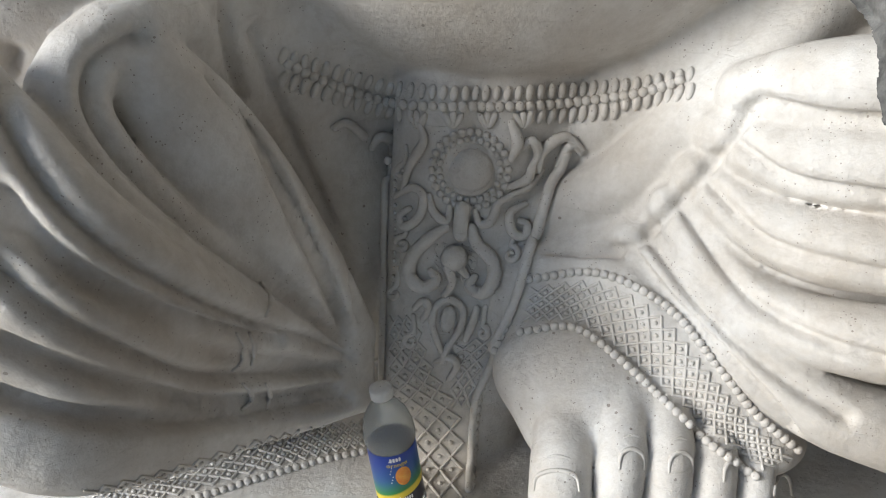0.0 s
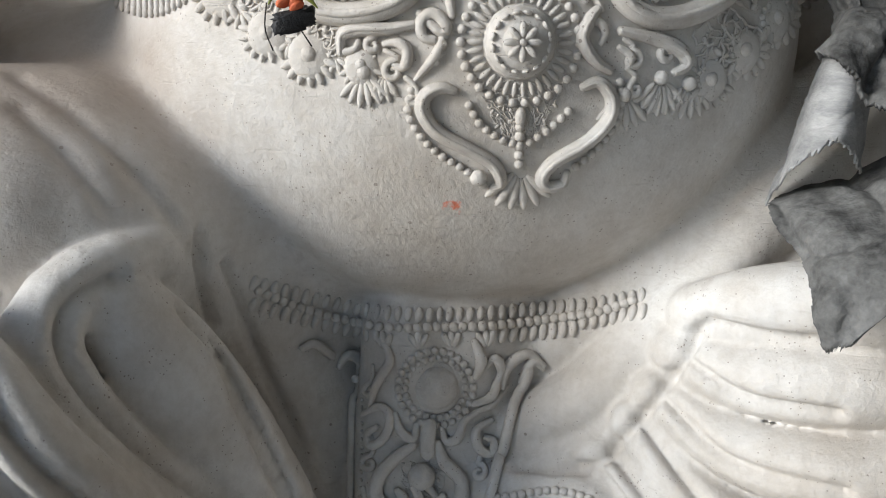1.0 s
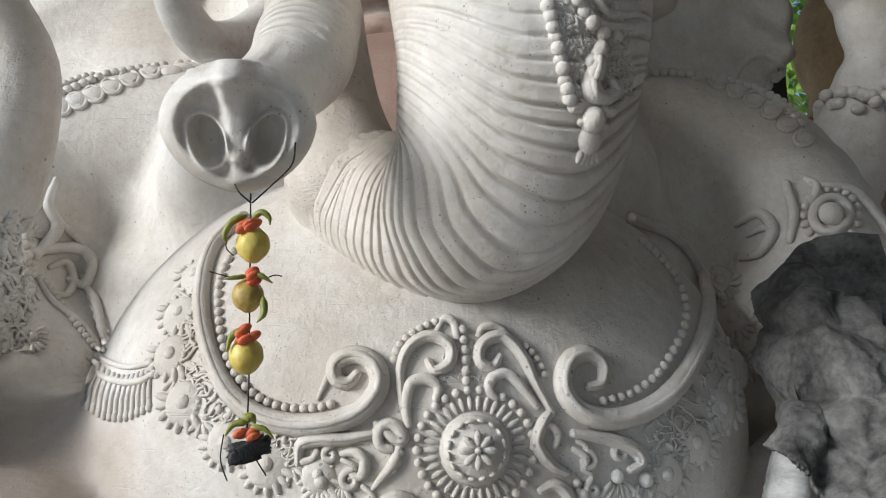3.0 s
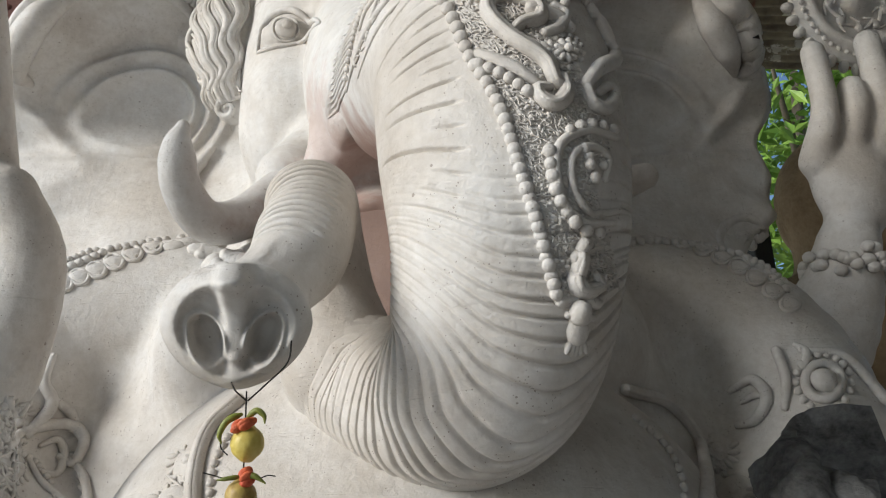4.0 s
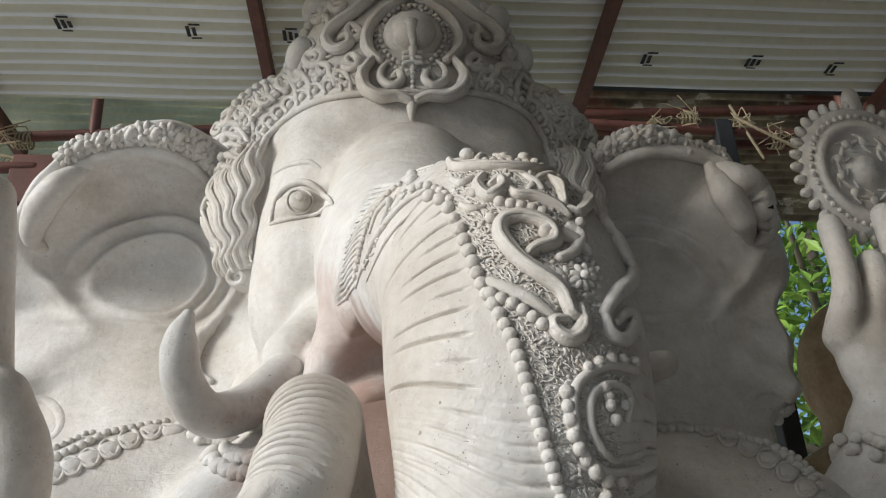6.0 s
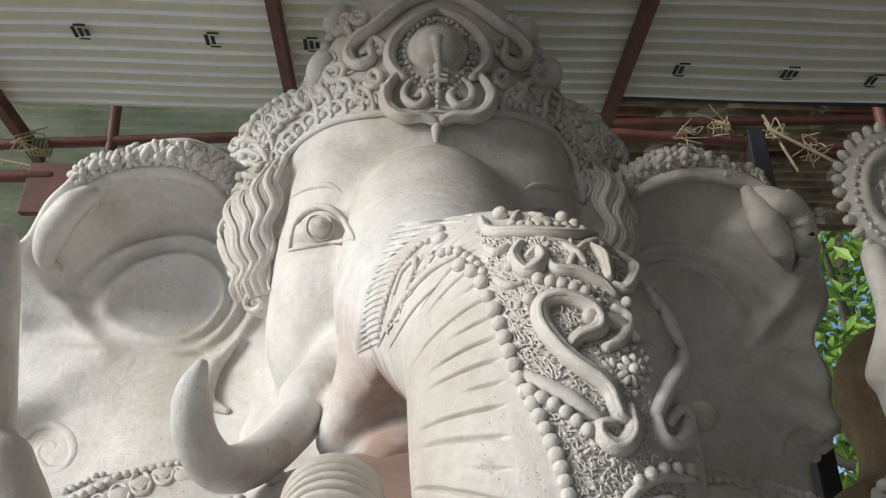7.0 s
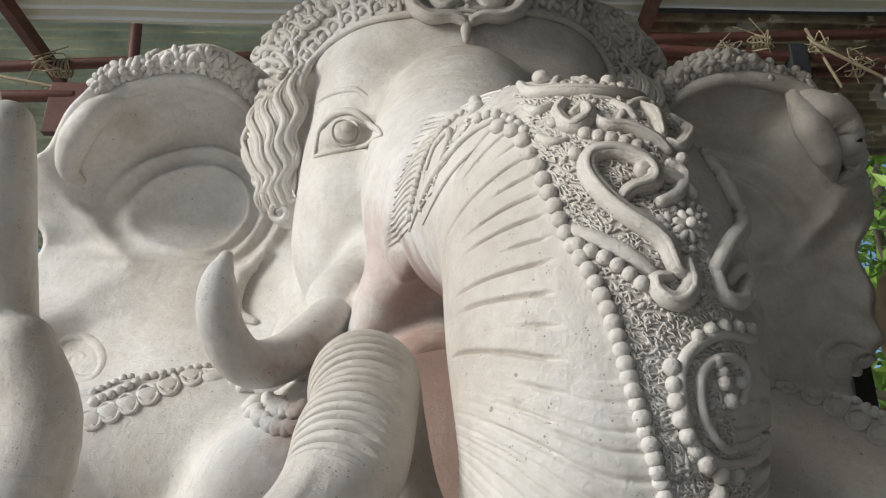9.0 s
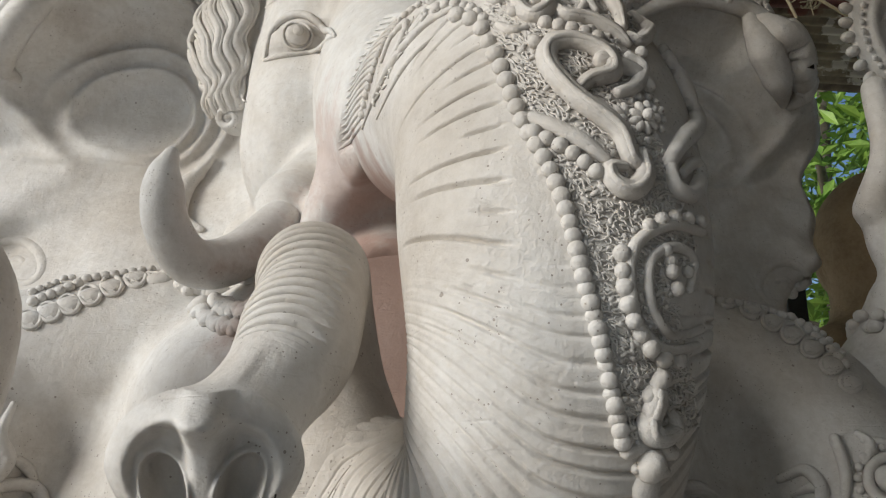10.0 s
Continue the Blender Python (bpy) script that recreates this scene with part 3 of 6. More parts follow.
def carved_tube(rows, heart, ns, relief):
    c, t, o, b, s = sweep_frames(rows, heart)
    a = np.linspace(-np.pi, np.pi, ns, endpoint=False)
    S, A = np.meshgrid(s, a, indexing="ij")
    r = rows[:, 3][:, None] + relief(S, A, rows[:, 3][:, None])
    p = c[:, None] + (np.cos(A)[..., None] * o[:, None] + np.sin(A)[..., None] * b[:, None]) * r[..., None]
    return clay.grid(p, True)


def smooth01(x, a, b):
    u = np.clip((x - a) / (b - a), 0, 1)
    return u * u * (3 - 2 * u)


RING = np.random.RandomState(3).uniform(-1, 1, 400)


def groove(S, A, pitch, sharp, wob):
    ph = S / pitch + wob * np.sin(2.1 * A + S * 19.0) + 0.18 * np.interp(S / pitch, np.arange(400), RING)
    return -np.exp(-((ph - np.round(ph)) / sharp) ** 2)


def trunk_relief(S, A, R):
    low = smooth01(S, 1.36, 1.56)
    gone = smooth01(S, 1.66, 1.82)
    fan = np.interp(S, [0.6, 1.0, 1.25, 1.6], [-0.09, -0.05, 0.02, 0.085])
    T = S + fan * (np.sqrt(np.maximum(np.abs(A) - 0.3, 0) ** 2 + 0.09) - 0.3) + 0.006 * np.sin(3.0 * A + S * 11)
    flank = smooth01(np.abs(A), 0.62, 0.80) * (1 - 0.75 * smooth01(np.abs(A), 1.5, 2.1))
    n = (T / 0.026).astype(int)
    reach = 0.95 + 0.9 * np.abs(RING[n % 400])
    short = smooth01(reach - np.abs(A), 0.0, 0.3)
    hi = -0.0105 * np.exp(-(((T / 0.026) % 1 - 0.5) / 0.062) ** 2) * flank * short * (1 - low)
    lo = 0.0085 * groove(T, A, 0.0175, 0.125, 0.10) * low * (0.55 + 0.45 * np.cos(0.8 * A) ** 2)
    soft = 0.0008 * np.sin(T / 0.0165 * 2 * np.pi) * low
    return (hi + (lo + soft) * (1 - smooth01(np.abs(A), 1.75, 2.25))) * (1 - 0.75 * gone)


SKINS["trunk"] = carved_tube(TRUNK, (0.08, 1.62, 1.90), 220, trunk_relief)
carved_tube(TIP, (-0.02, 1.10, 1.80), 110, lambda S, A, R: (0.0200 * groove(S, A, 0.0165, 0.15, 0.03) + 0.0015 * np.sin(S * 61)) * smooth01(S, 0.10, 0.2) * (1 - smooth01(S, 0.54, 0.57)) * smooth01(A, -1.15, -0.55) * (1 - smooth01(A, 1.7, 2.3)))

elbow_v, elbow_q = _ball(24)
clay.add(elbow_v * 0.0985 + np.array([-0.018, 1.20, 1.792]), elbow_q)

# the trunk's end: a lip, two nostrils and the ridge between them
c, t, o, b, s = sweep_frames(TIP, (-0.02, 1.10, 1.80))
end, root, ax_n = np.array([-0.127, 0.866, 1.782]), t[-1], np.array([0.06, -0.93, -0.36])
ax_n /= np.linalg.norm(ax_n)
up = np.array([0.0, -0.35, 1.0])
up -= ax_n * up.dot(ax_n)
up /= np.linalg.norm(up)
side = np.cross(up, ax_n)
ro, ph = np.meshgrid(np.linspace(0.0, 1.0, 44), np.linspace(0, 2 * np.pi, 96, endpoint=False), indexing="ij")
X, Y = ro * np.cos(ph) * 0.083, ro * np.sin(ph) * 0.070
X = X * (1 - 0.14 * np.clip(-Y / 0.076, 0, 1))
nx, ny = np.abs(X) - 0.033, Y + 0.010 - 0.45 * (np.abs(X) - 0.033)
ell = np.sqrt((nx / 0.021) ** 2 + (ny / np.where(ny > 0, 0.024, 0.034)) ** 2)
Z = 0.012 * np.cos(np.clip((1 - ro) / 0.20, 0, 1) * np.pi / 2 - np.pi / 2) - 0.020 * smooth01(1 - ro, 0.17, 0.42)
Z += -0.015 * np.exp(-(ell / 0.78) ** 4) + 0.012 * np.exp(-((ell - 1) / 0.17) ** 2)
Z += 0.026 * np.exp(-(X / (0.009 + 0.15 * np.clip(Y + 0.05, 0, 0.06))) ** 4) * smooth01(Y, -0.058, -0.035)
Z += 0.036 * np.exp(-((X / 0.034) ** 2 + ((Y - 0.047) / 0.019) ** 2)) + 0.010 * np.exp(-((X / 0.020) ** 2 + ((Y + 0.066) / 0.016) ** 2))
lip = end + X[..., None] * side + Y[..., None] * up + Z[..., None] * ax_n
# the bell between the trunk and its lip
ua = np.array([0.0, 0.0, 1.0]) - root * root[2]
ua /= np.linalg.norm(ua)
sa = np.cross(ua, root)
cp, sp = np.cos(ph[-1:])[..., None], np.sin(ph[-1:])[..., None]
neck = c[-48] + (cp * sa + sp * ua) * (TIP[-48, 3] + 0.0004)
rimc = lip[-1:] - ax_n * 0.007 + cp * 0.0045 * side + sp * 0.0045 * up
bell = [rimc] + [rimc * (1 - f) + neck * f - (rimc - end) * 0.17 * math.sin(f * math.pi) for f in np.linspace(0.08, 1.0, 14) ** 1.15]
clay.grid(np.concatenate([lip] + bell, 0), True)

# tusks
clay.tube(spline([(-0.16, 1.90, 2.42, 0), (-0.20, 1.79, 2.335, 0), (-0.265, 1.66, 2.215, 0), (-0.325, 1.57, 2.175, 0), (-0.365, 1.51, 2.225, 0), (-0.372, 1.48, 2.30, 0), (-0.362, 1.475, 2.35, 0)], 40)[:, :3],
          np.interp(np.linspace(0, 1, 40), [0, 0.5, 0.8, 1], [0.056, 0.046, 0.038, 0.014]), 24)
clay.tube(spline([(0.40, 1.92, 2.42, 0), (0.52, 1.82, 2.36, 0), (0.62, 1.73, 2.32, 0), (0.675, 1.665, 2.315, 0)], 20)[:, :3], np.linspace(0.06, 0.032, 20), 20)


def ear(s):
    """A dished ear with a rolled rim; s = -1 or 1."""
    th = np.linspace(0, 2 * np.pi, 200, endpoint=False)
    ro = np.linspace(0, 1, 70)
    # outline as radius from the ear's middle, from the root anticlockwise
    out = [(-30, 0.44), (0, 0.40), (35, 0.42), (62, 0.43), (90, 0.41), (120, 0.43), (150, 0.48), (165, 0.50), (185, 0.49), (210, 0.52), (232, 0.62), (243, 0.68), (255, 0.63), (275, 0.57), (300, 0.56), (318, 0.50), (330, 0.44)]
    R = np.interp(np.degrees(th), [a for a, _ in out], [r for _, r in out])
    R = np.convolve(np.concatenate([R[-4:], R, R[:4]]), np.ones(9) / 9, "valid")
    RO, TH = np.meshgrid(ro, th, indexing="ij")
    wav = (0.024 * np.sin(9 * TH) + 0.012 * np.sin(15 * TH)) * RO ** 3 * smooth01(np.cos(TH - 3.6), -0.2, 0.5)
    x, z = RO * (R + wav) * np.cos(TH), RO * (R + wav) * np.sin(TH)
    top, low = smooth01(np.sin(TH), -0.15, 0.65), smooth01(-np.sin(TH), 0.1, 0.8)
    y = 2.50 - 0.15 * RO ** 2 * (1 - 1.3 * smooth01(-np.cos(TH), 0.0, 0.8) * (1 - 0.6 * top)) - 0.23 * top * (1 - 0.9 * smooth01(np.cos(TH), 0.0, 0.65)) * smooth01(RO, 0.62, 0.95) - 0.05 * low * RO
    # the outer edge hangs in uneven lobes
    edge = smooth01(-np.cos(TH), 0.2, 0.8) * smooth01(-np.sin(TH), -0.35, 0.2)
    y += (0.030 * np.sin(11 * TH) + 0.018 * np.sin(17 * TH + 1)) * edge * RO ** 4
    y -= 0.016 * np.exp(-((np.sin(3.5 * TH + 2.2 * RO)) / 0.30) ** 2) * edge * smooth01(RO, 0.35, 0.7)
    # ridges that curl round the hollow
    D = np.hypot((x + 0.03) / np.where(x < -0.03, 1.45, 1.0), z - 0.02)
    k = smooth01(z + 0.5 * x, -0.26, 0.04)
    for d0, amp, w in ((0.145, 0.046, 0.020), (0.200, 0.042, 0.020), (0.262, 0.032, 0.024)):
        y -= amp * np.exp(-((D - d0) / w) ** 2) * k
    y += 0.035 * np.exp(-(D / 0.15) ** 2)
    y -= 0.010 * np.exp(-((z + 0.17 + 0.12 * x) / 0.012) ** 2) * (x < 0.15)
    y -= 0.03 * np.exp(-(((x + 0.30) + (z + 0.06)) / 0.035) ** 2) * smooth01(-x, 0.15, 0.35)
    y += 0.006 * np.sin(9 * x + 5 * z) + 0.004 * np.sin(17 * z - 8 * x)
    x = np.where(x < 0, x * (1 + (0.13 if s > 0 else 0.20) * (1 - top)), x)
    if s > 0:
        x = np.where(x < 0, x * (1 - 0.12 * top), x)
    front = np.stack([CX + s * 0.80 - s * x, y, 2.90 + z], -1)
    # rolled edge and back
    back = front[::-1].copy()
    back[..., 1] += 0.055
    rim = front[-1:].copy()
    rim[..., 1] += 0.02
    rim[..., 0] += (front[-1:, :, 0] - front[-4:-3, :, 0]) * 1.1
    rim[..., 2] += (front[-1:, :, 2] - front[-4:-3, :, 2]) * 1.1
    g = np.concatenate([front, rim, back], 0)
    return clay.grid(g if s < 0 else g[:, ::-1], True)


SKINS["ear_a"], SKINS["ear_b"] = ear(-1), ear(1)

# ---- the statue: modelled ornaments laid on its skin ----
TREES = {k: BVHTree.FromPolygons(v.tolist(), q.tolist()) for k, (v, q) in SKINS.items()}


class Board:
    """A drawing board before the statue: motifs drawn on it in board units are laid on the skin behind it."""

    def __init__(self, eye, ahead, right, skins):
        self.eye, self.ahead, self.right = Vector(eye), Vector(ahead), Vector(right)
        self.up = self.right.cross(self.ahead)
        self.trees, self.far = [TREES[k] for k in skins], 1.0

    def at(self, u, v):
        way = (self.ahead + self.right * ((u - 784) / 1426) + self.up * ((441 - v) / 1426)).normalized()
        best = None
        for tr in self.trees:
            p, n, i, d = tr.ray_cast(self.eye, way)
            if p is not None and (best is None or d < best[2]):
                best = (p, n, d)
        if best is None:
            goal = self.eye + way * self.far
            for tr in self.trees:
                p, n, i, d = tr.find_nearest(goal)
                if p is not None and (best is None or d < best[3]):
                    best = (p, n, (p - self.eye).length, d)
        self.far = best[2]
        n = best[1] if best[1].dot(way) < 0 else -best[1]
        n = (n - way * 0.35).normalized()
        return np.array(best[0]), np.array(n), best[2] / 1426

    def lay(self, path):
        rows = [self.at(u, v) for u, v in path]
        p, n, k = (np.array(a) for a in zip(*rows))
        if len(p) > 4:                      # ease jumps over the edges of the skin
            for _ in range(2):
                p[1:-1] = (p[:-2] + 2 * p[1:-1] + p[2:]) / 4
        return p, n, float(np.median(k))

    def bar(self, path, r, n=None, lift=0.55, squash=0.95, crest=False):
        """A raised moulding; r: one width or several along it."""
        L = sum(math.dist(a, b) for a, b in zip(path, path[1:]))
        n = n or max(6, min(70, int(L / 5)))
        w = np.interp(np.linspace(0, 1, n), np.linspace(0, 1, len(r)), r) if isinstance(r, (list, tuple)) else np.full(n, float(r))
        p, nn, k = self.lay(spline(path, n))
        clay.tube(p + nn * (w * k * lift)[:, None], w * k, 8, nn, squash)
        if crest:
            clay.tube(p + nn * (w * k * (lift + squash * 0.72))[:, None], w * k * 0.42, 6, nn, 0.8)

    def beads(self, path, r, gap, lift=0.5, squash=0.85):
        s = spline(path, 200)
        d = np.concatenate([[0], np.cumsum(np.hypot(*np.diff(s, axis=0).T))])
        for x in np.arange(gap / 2, d[-1], gap):
            self.bead(np.interp(x, d, s[:, 0]), np.interp(x, d, s[:, 1]), r, lift, squash)

    def bead(self, u, v, r, lift=0.5, squash=0.85, long=1.0, angle=0.0, rough=False):
        p, n, k = self.at(u, v)
        j = 1 + 0.10 * (random.random() - 0.5)
        right = np.array(self.right) * math.cos(angle) + np.array(self.up) * math.sin(angle)
        a = right - n * right.dot(n)
        a /= np.linalg.norm(a)
        b = np.cross(n, a)
        clay.blob(p + n * r * k * lift, [a * r * k * long * j, b * r * k * j, n * r * k * squash], rough)

    def fan(self, u, v, a0, a1, n, r0, r1, w):
        """Petals that spread from (u, v); angles from the right, anticlockwise."""
        for a in np.linspace(a0, a1, n):
            c, s_ = math.cos(radians(a)), math.sin(radians(a))
            self.bead(u + c * (r0 + r1) / 2, v - s_ * (r0 + r1) / 2, w, 0.3, 0.9, (r1 - r0) / 2 / w, radians(a))

    def ring(self, u, v, r, n, size, flat=1.0, lift=0.35):
        for i in range(n):
            a = 2 * math.pi * i / n
            self.bead(u + r * math.cos(a), v + r * flat * math.sin(a), size, lift)

    def hoop(self, u, v, r, w, flat=1.0, a0=0, a1=360):
        self.bar([(u + r * math.cos(radians(a)), v - r * flat * math.sin(radians(a))) for a in np.linspace(a0, a1, 24)], w)

    def curl(self, u, v, r, start, turns, w, tail=(), lift=0.55):
        """A scroll that winds in to (u, v); start in degrees, turns may be negative; tail: points that lead to it."""
        n = int(10 * abs(turns)) + 4
        pts = list(tail)
        for i in range(n):
            f = i / (n - 1)
            a = radians(start + 360 * turns * f)
            q = r * (1 - 0.78 * f)
            pts.append((u + q * math.cos(a), v - q * math.sin(a)))
        self.bar(pts, [w * 0.75, w, w, w * 0.8, w * 0.55], lift=lift)

    def rosette(self, u, v, r, petals=True, down=270):
        self.bead(u, v, r * 0.55, 0.25, 0.9)
        self.ring(u, v, r * 0.80, 12, r * 0.20)
        if petals:
            self.fan(u, v, down - 66, down + 66, 7, r * 0.85, r * 2.0, r * 0.24)

    def net(self, poly, step, r, keep=0.9):
        """Rough ground of crossing threads and crumbs inside a four-cornered patch."""
        a, b, c, d = (np.array(x, float) for x in poly)
        nu, nv = max(2, int(np.linalg.norm(b - a) / step)), max(2, int(np.linalg.norm(d - a) / step))
        knots = {}
        for i in range(nu):
            for j in range(nv):
                s_, t_ = (i + random.uniform(0.1, 0.9)) / nu, (j + random.uniform(0.1, 0.9)) / nv
                p = (a * (1 - s_) + b * s_) * (1 - t_) + (d * (1 - s_) + c * s_) * t_
                knots[i, j] = (p, *self.at(p[0], p[1]))
                if random.random() < keep * 0.4:
                    self.bead(p[0], p[1], r * random.uniform(0.6, 1.1), 0.3, 0.9, random.uniform(1.0, 2.0), random.uniform(0, 3.1), True)
        for (i, j), (p, q, n, k) in knots.items():
            for other in ((i + 1, j), (i, j + 1), (i + 1, j + 1)):
                if other in knots and random.random() < 0.62:
                    q2, n2 = knots[other][1:3]
                    w = r * k * random.uniform(0.26, 0.46)
                    if np.linalg.norm(q2 - q) < step * k * 4:
                        lift = (n + n2) * 0.5 * w
                        bend = np.cross(n, q2 - q) * random.uniform(-0.25, 0.25)
                        clay.tube([q + lift, (q + q2) / 2 + lift * 1.5 + bend, q2 + lift], w, 5, [n, n, n2], 1.0)


# breast pendant and collar
bb = Board((0.026, -0.0192, 1.4529), (0.0544, 0.9922, -0.1123), (0.9984, -0.0556, -0.0078), ("body",))
M = (870, 346)
p, n, k = bb.at(*M)
for r, h_, lift in ((64, 13, 0.2), (60, 26, 0.3), (42, 34, 0.35)):
    a = np.array(bb.right) - n * np.array(bb.right).dot(n)
    a /= np.linalg.norm(a)
    clay.blob(p + n * 6 * k * lift, [a * r * k, np.cross(n, a) * r * k, n * h_ * k])
for i in range(34):
    a = 2 * math.pi * i / 34
    bb.bead(M[0] + 79 * math.cos(a), M[1] + 79 * math.sin(a), 5.2, 0.3, 0.9, 2.6, -a)
for i in range(30):
    a = 2 * math.pi * i / 30
    bb.bead(M[0] + 101 * math.cos(a), M[1] + 101 * math.sin(a), 8)
for i in range(8):
    a = 2 * math.pi * i / 8
    d_ = np.array(bb.right) * math.cos(a) + np.array(bb.up) * math.sin(a)
    d_ -= n * d_.dot(n)
    d_ /= np.linalg.norm(d_)
    e_ = np.cross(n, d_)
    clay.blob(p + (n * 35 + d_ * 20) * k, [d_ * 14 * k, e_ * 6.5 * k, n * 6 * k])
    for w_ in (0.2, 0.6):
        b_ = math.cos(w_) * d_ + math.sin(w_) * e_
        clay.blob(p + (n * 19 + b_ * 49) * k, [np.cross(n, b_) * 8 * k, b_ * 4 * k, n * 7 * k])
clay.blob(p + n * 40 * k, [np.array([1, 0, 0]) * 6 * k, np.array([0, 1, 0]) * 6 * k, np.array([0, 0, 1]) * 6 * k])

COLLAR_A = [(452, -60), (400, -10), (384, 70), (396, 150), (432, 232), (485, 281), (556, 301), (626, 296), (680, 272), (706, 232), (693, 194), (658, 180), (626, 196), (628, 224), (650, 230), (664, 214)]
COLLAR_B = [(1165, -40), (1240, 0), (1282, 60), (1292, 120), (1275, 180), (1227, 250), (1169, 290), (1103, 305), (1050, 285), (1025, 246), (1037, 201), (1072, 188), (1099, 210), (1094, 241), (1072, 246)]
bb.bar(COLLAR_A, [17, 17, 18, 20, 19, 18, 17, 13, 9], crest=True)
bb.bar(COLLAR_B, [17, 17, 18, 20, 19, 18, 17, 13, 9], crest=True)
bb.beads([(438, -10), (416, 40), (414, 100), (432, 179), (476, 241), (530, 268), (591, 272), (630, 262)], 8, 16)
bb.beads([(1180, -10), (1228, 40), (1252, 90), (1250, 150), (1200, 224), (1147, 259), (1094, 272)], 8, 16)
for path, w in (
    ([(596, 256), (610, 225), (626, 190), (660, 172), (694, 180)], [4, 7, 8, 4]),
    ([(745, 270), (741, 206), (759, 166), (794, 149), (829, 166), (829, 197), (803, 210), (790, 193)], [7, 11, 12, 11, 7]),
    ([(1006, 290), (980, 241), (957, 188), (922, 153), (887, 166), (882, 197), (905, 206), (918, 188)], [7, 11, 12, 11, 7]),
    ([(806, 140), (820, 118), (838, 126), (842, 152)], [5, 9, 7]),
    ([(880, 150), (890, 135), (915, 135), (945, 160)], [5, 9, 5]),
    ([(754, 303), (750, 268), (759, 232), (785, 224), (807, 237), (803, 259)], [7, 11, 11, 7]),
    ([(980, 276), (957, 246), (931, 219), (905, 224), (896, 246), (909, 259)], [7, 11, 11, 7]),
    ([(700, 300), (735, 330), (746, 321), (724, 299), (702, 312), (706, 338), (724, 343)], [8, 11, 11, 8]),
    ([(741, 330), (730, 365), (705, 395), (688, 415)], [6, 10, 7, 3]),
    ([(1000, 290), (988, 305), (975, 338), (997, 374), (1024, 391)], [8, 12, 12, 8]),
    ([(985, 312), (1003, 310), (1015, 328), (1008, 345)], [6, 9, 6]),
    ([(565, 365), (569, 334), (600, 325), (644, 325), (690, 318)], [7, 13, 13, 8]),
    ([(572, 362), (590, 360), (596, 345)], [7, 6]),
    ([(1040, 325), (1103, 338), (1143, 356), (1152, 378), (1134, 391)], [8, 13, 13, 7]),
    ([(1040, 352), (1060, 365), (1055, 385)], [6, 9, 6]),
    ([(640, 350), (662, 347), (680, 362), (672, 390), (650, 380)], [6, 10, 10, 5]),
    ([(759, 427), (737, 422), (710, 435), (706, 462), (732, 497), (785, 524), (830, 550), (843, 581), (830, 590)], [8, 12, 14, 14, 13, 12, 8]),
    ([(980, 418), (1006, 409), (1028, 435), (1024, 471), (988, 510), (935, 541), (913, 568), (922, 585), (949, 581), (957, 563)], [8, 12, 14, 14, 13, 12, 7]),
):
    bb.bar(path, w, crest=max(w) >= 12)
for path, r, gap in (
    ([(852, 130), (856, 180), (858, 240)], 9, 18), ([(728, 197), (741, 162), (777, 135), (810, 122)], 8, 15), ([(960, 165), (985, 195), (1000, 235)], 7, 15),
    ([(688, 418), (680, 462), (697, 497), (732, 532), (777, 559), (812, 585)], 8, 17), ([(1041, 400), (1046, 444), (1032, 488), (997, 532), (962, 559)], 8, 17),
    ([(781, 444), (803, 480), (838, 506), (866, 516)], 8, 17), ([(962, 453), (935, 480), (909, 501), (884, 516)], 8, 17),
    ([(874, 462), (873, 500), (873, 560)], 9, 16), ([(745, 310), (738, 360), (720, 390)], 8, 16),
):
    bb.beads(path, r, gap)
bb.fan(874, 552, 225, 315, 6, 14, 82, 9)
bb.bead(803, 572, 15)
bb.bead(874, 470, 10, 0.4, 0.9, 2.0, 1.57)
bb.net([(790, 410), (955, 410), (905, 510), (845, 510)], 9, 3.4)
bb.net([(815, 170), (900, 170), (920, 235), (800, 235)], 9, 3.2)
for u, v, r in ((512, 366, 26), (600, 384, 20), (440, 330, 24), (364, 262, 26), (336, 180, 24), (345, 108, 22), (368, 40, 20), (1195, 400, 24), (1250, 350, 24), (1300, 295, 24), (1338, 230, 22), (1340, 160, 20), (1318, 90, 20)):
    bb.bead(u, v + 4, r * 1.55, 0.0, 0.30)
    bb.rosette(u, v, r * 1.08, True, 270 if 480 < u < 1220 else (235 if u < 480 else 305))
    bb.fan(u, v, 30, 150, 4, r * 1.0, r * 1.5, r * 0.16)
for u, v in ((555, 372), (480, 345), (395, 295), (345, 225), (1150, 420), (1225, 380), (1282, 325), (1325, 268), (640, 420), (1090, 425)):
    bb.fan(u, v, 215, 325, 4, 4, 30, 5)
bb.fan(1110, 410, 235, 305, 5, 8, 55, 7)
bb.fan(640, 400, 235, 300, 4, 8, 42, 6)
for poly in ([(330, 60), (378, 60), (400, 160), (350, 200)], [(350, 200), (400, 160), (470, 270), (420, 330)], [(420, 330), (470, 275), (570, 310), (560, 380)],
             [(1285, 60), (1335, 60), (1330, 200), (1290, 190)], [(1290, 190), (1330, 210), (1290, 320), (1225, 270)], [(1225, 275), (1290, 320), (1190, 410), (1150, 330)]):
    bb.net(poly, 13, 6.5, 0.85)
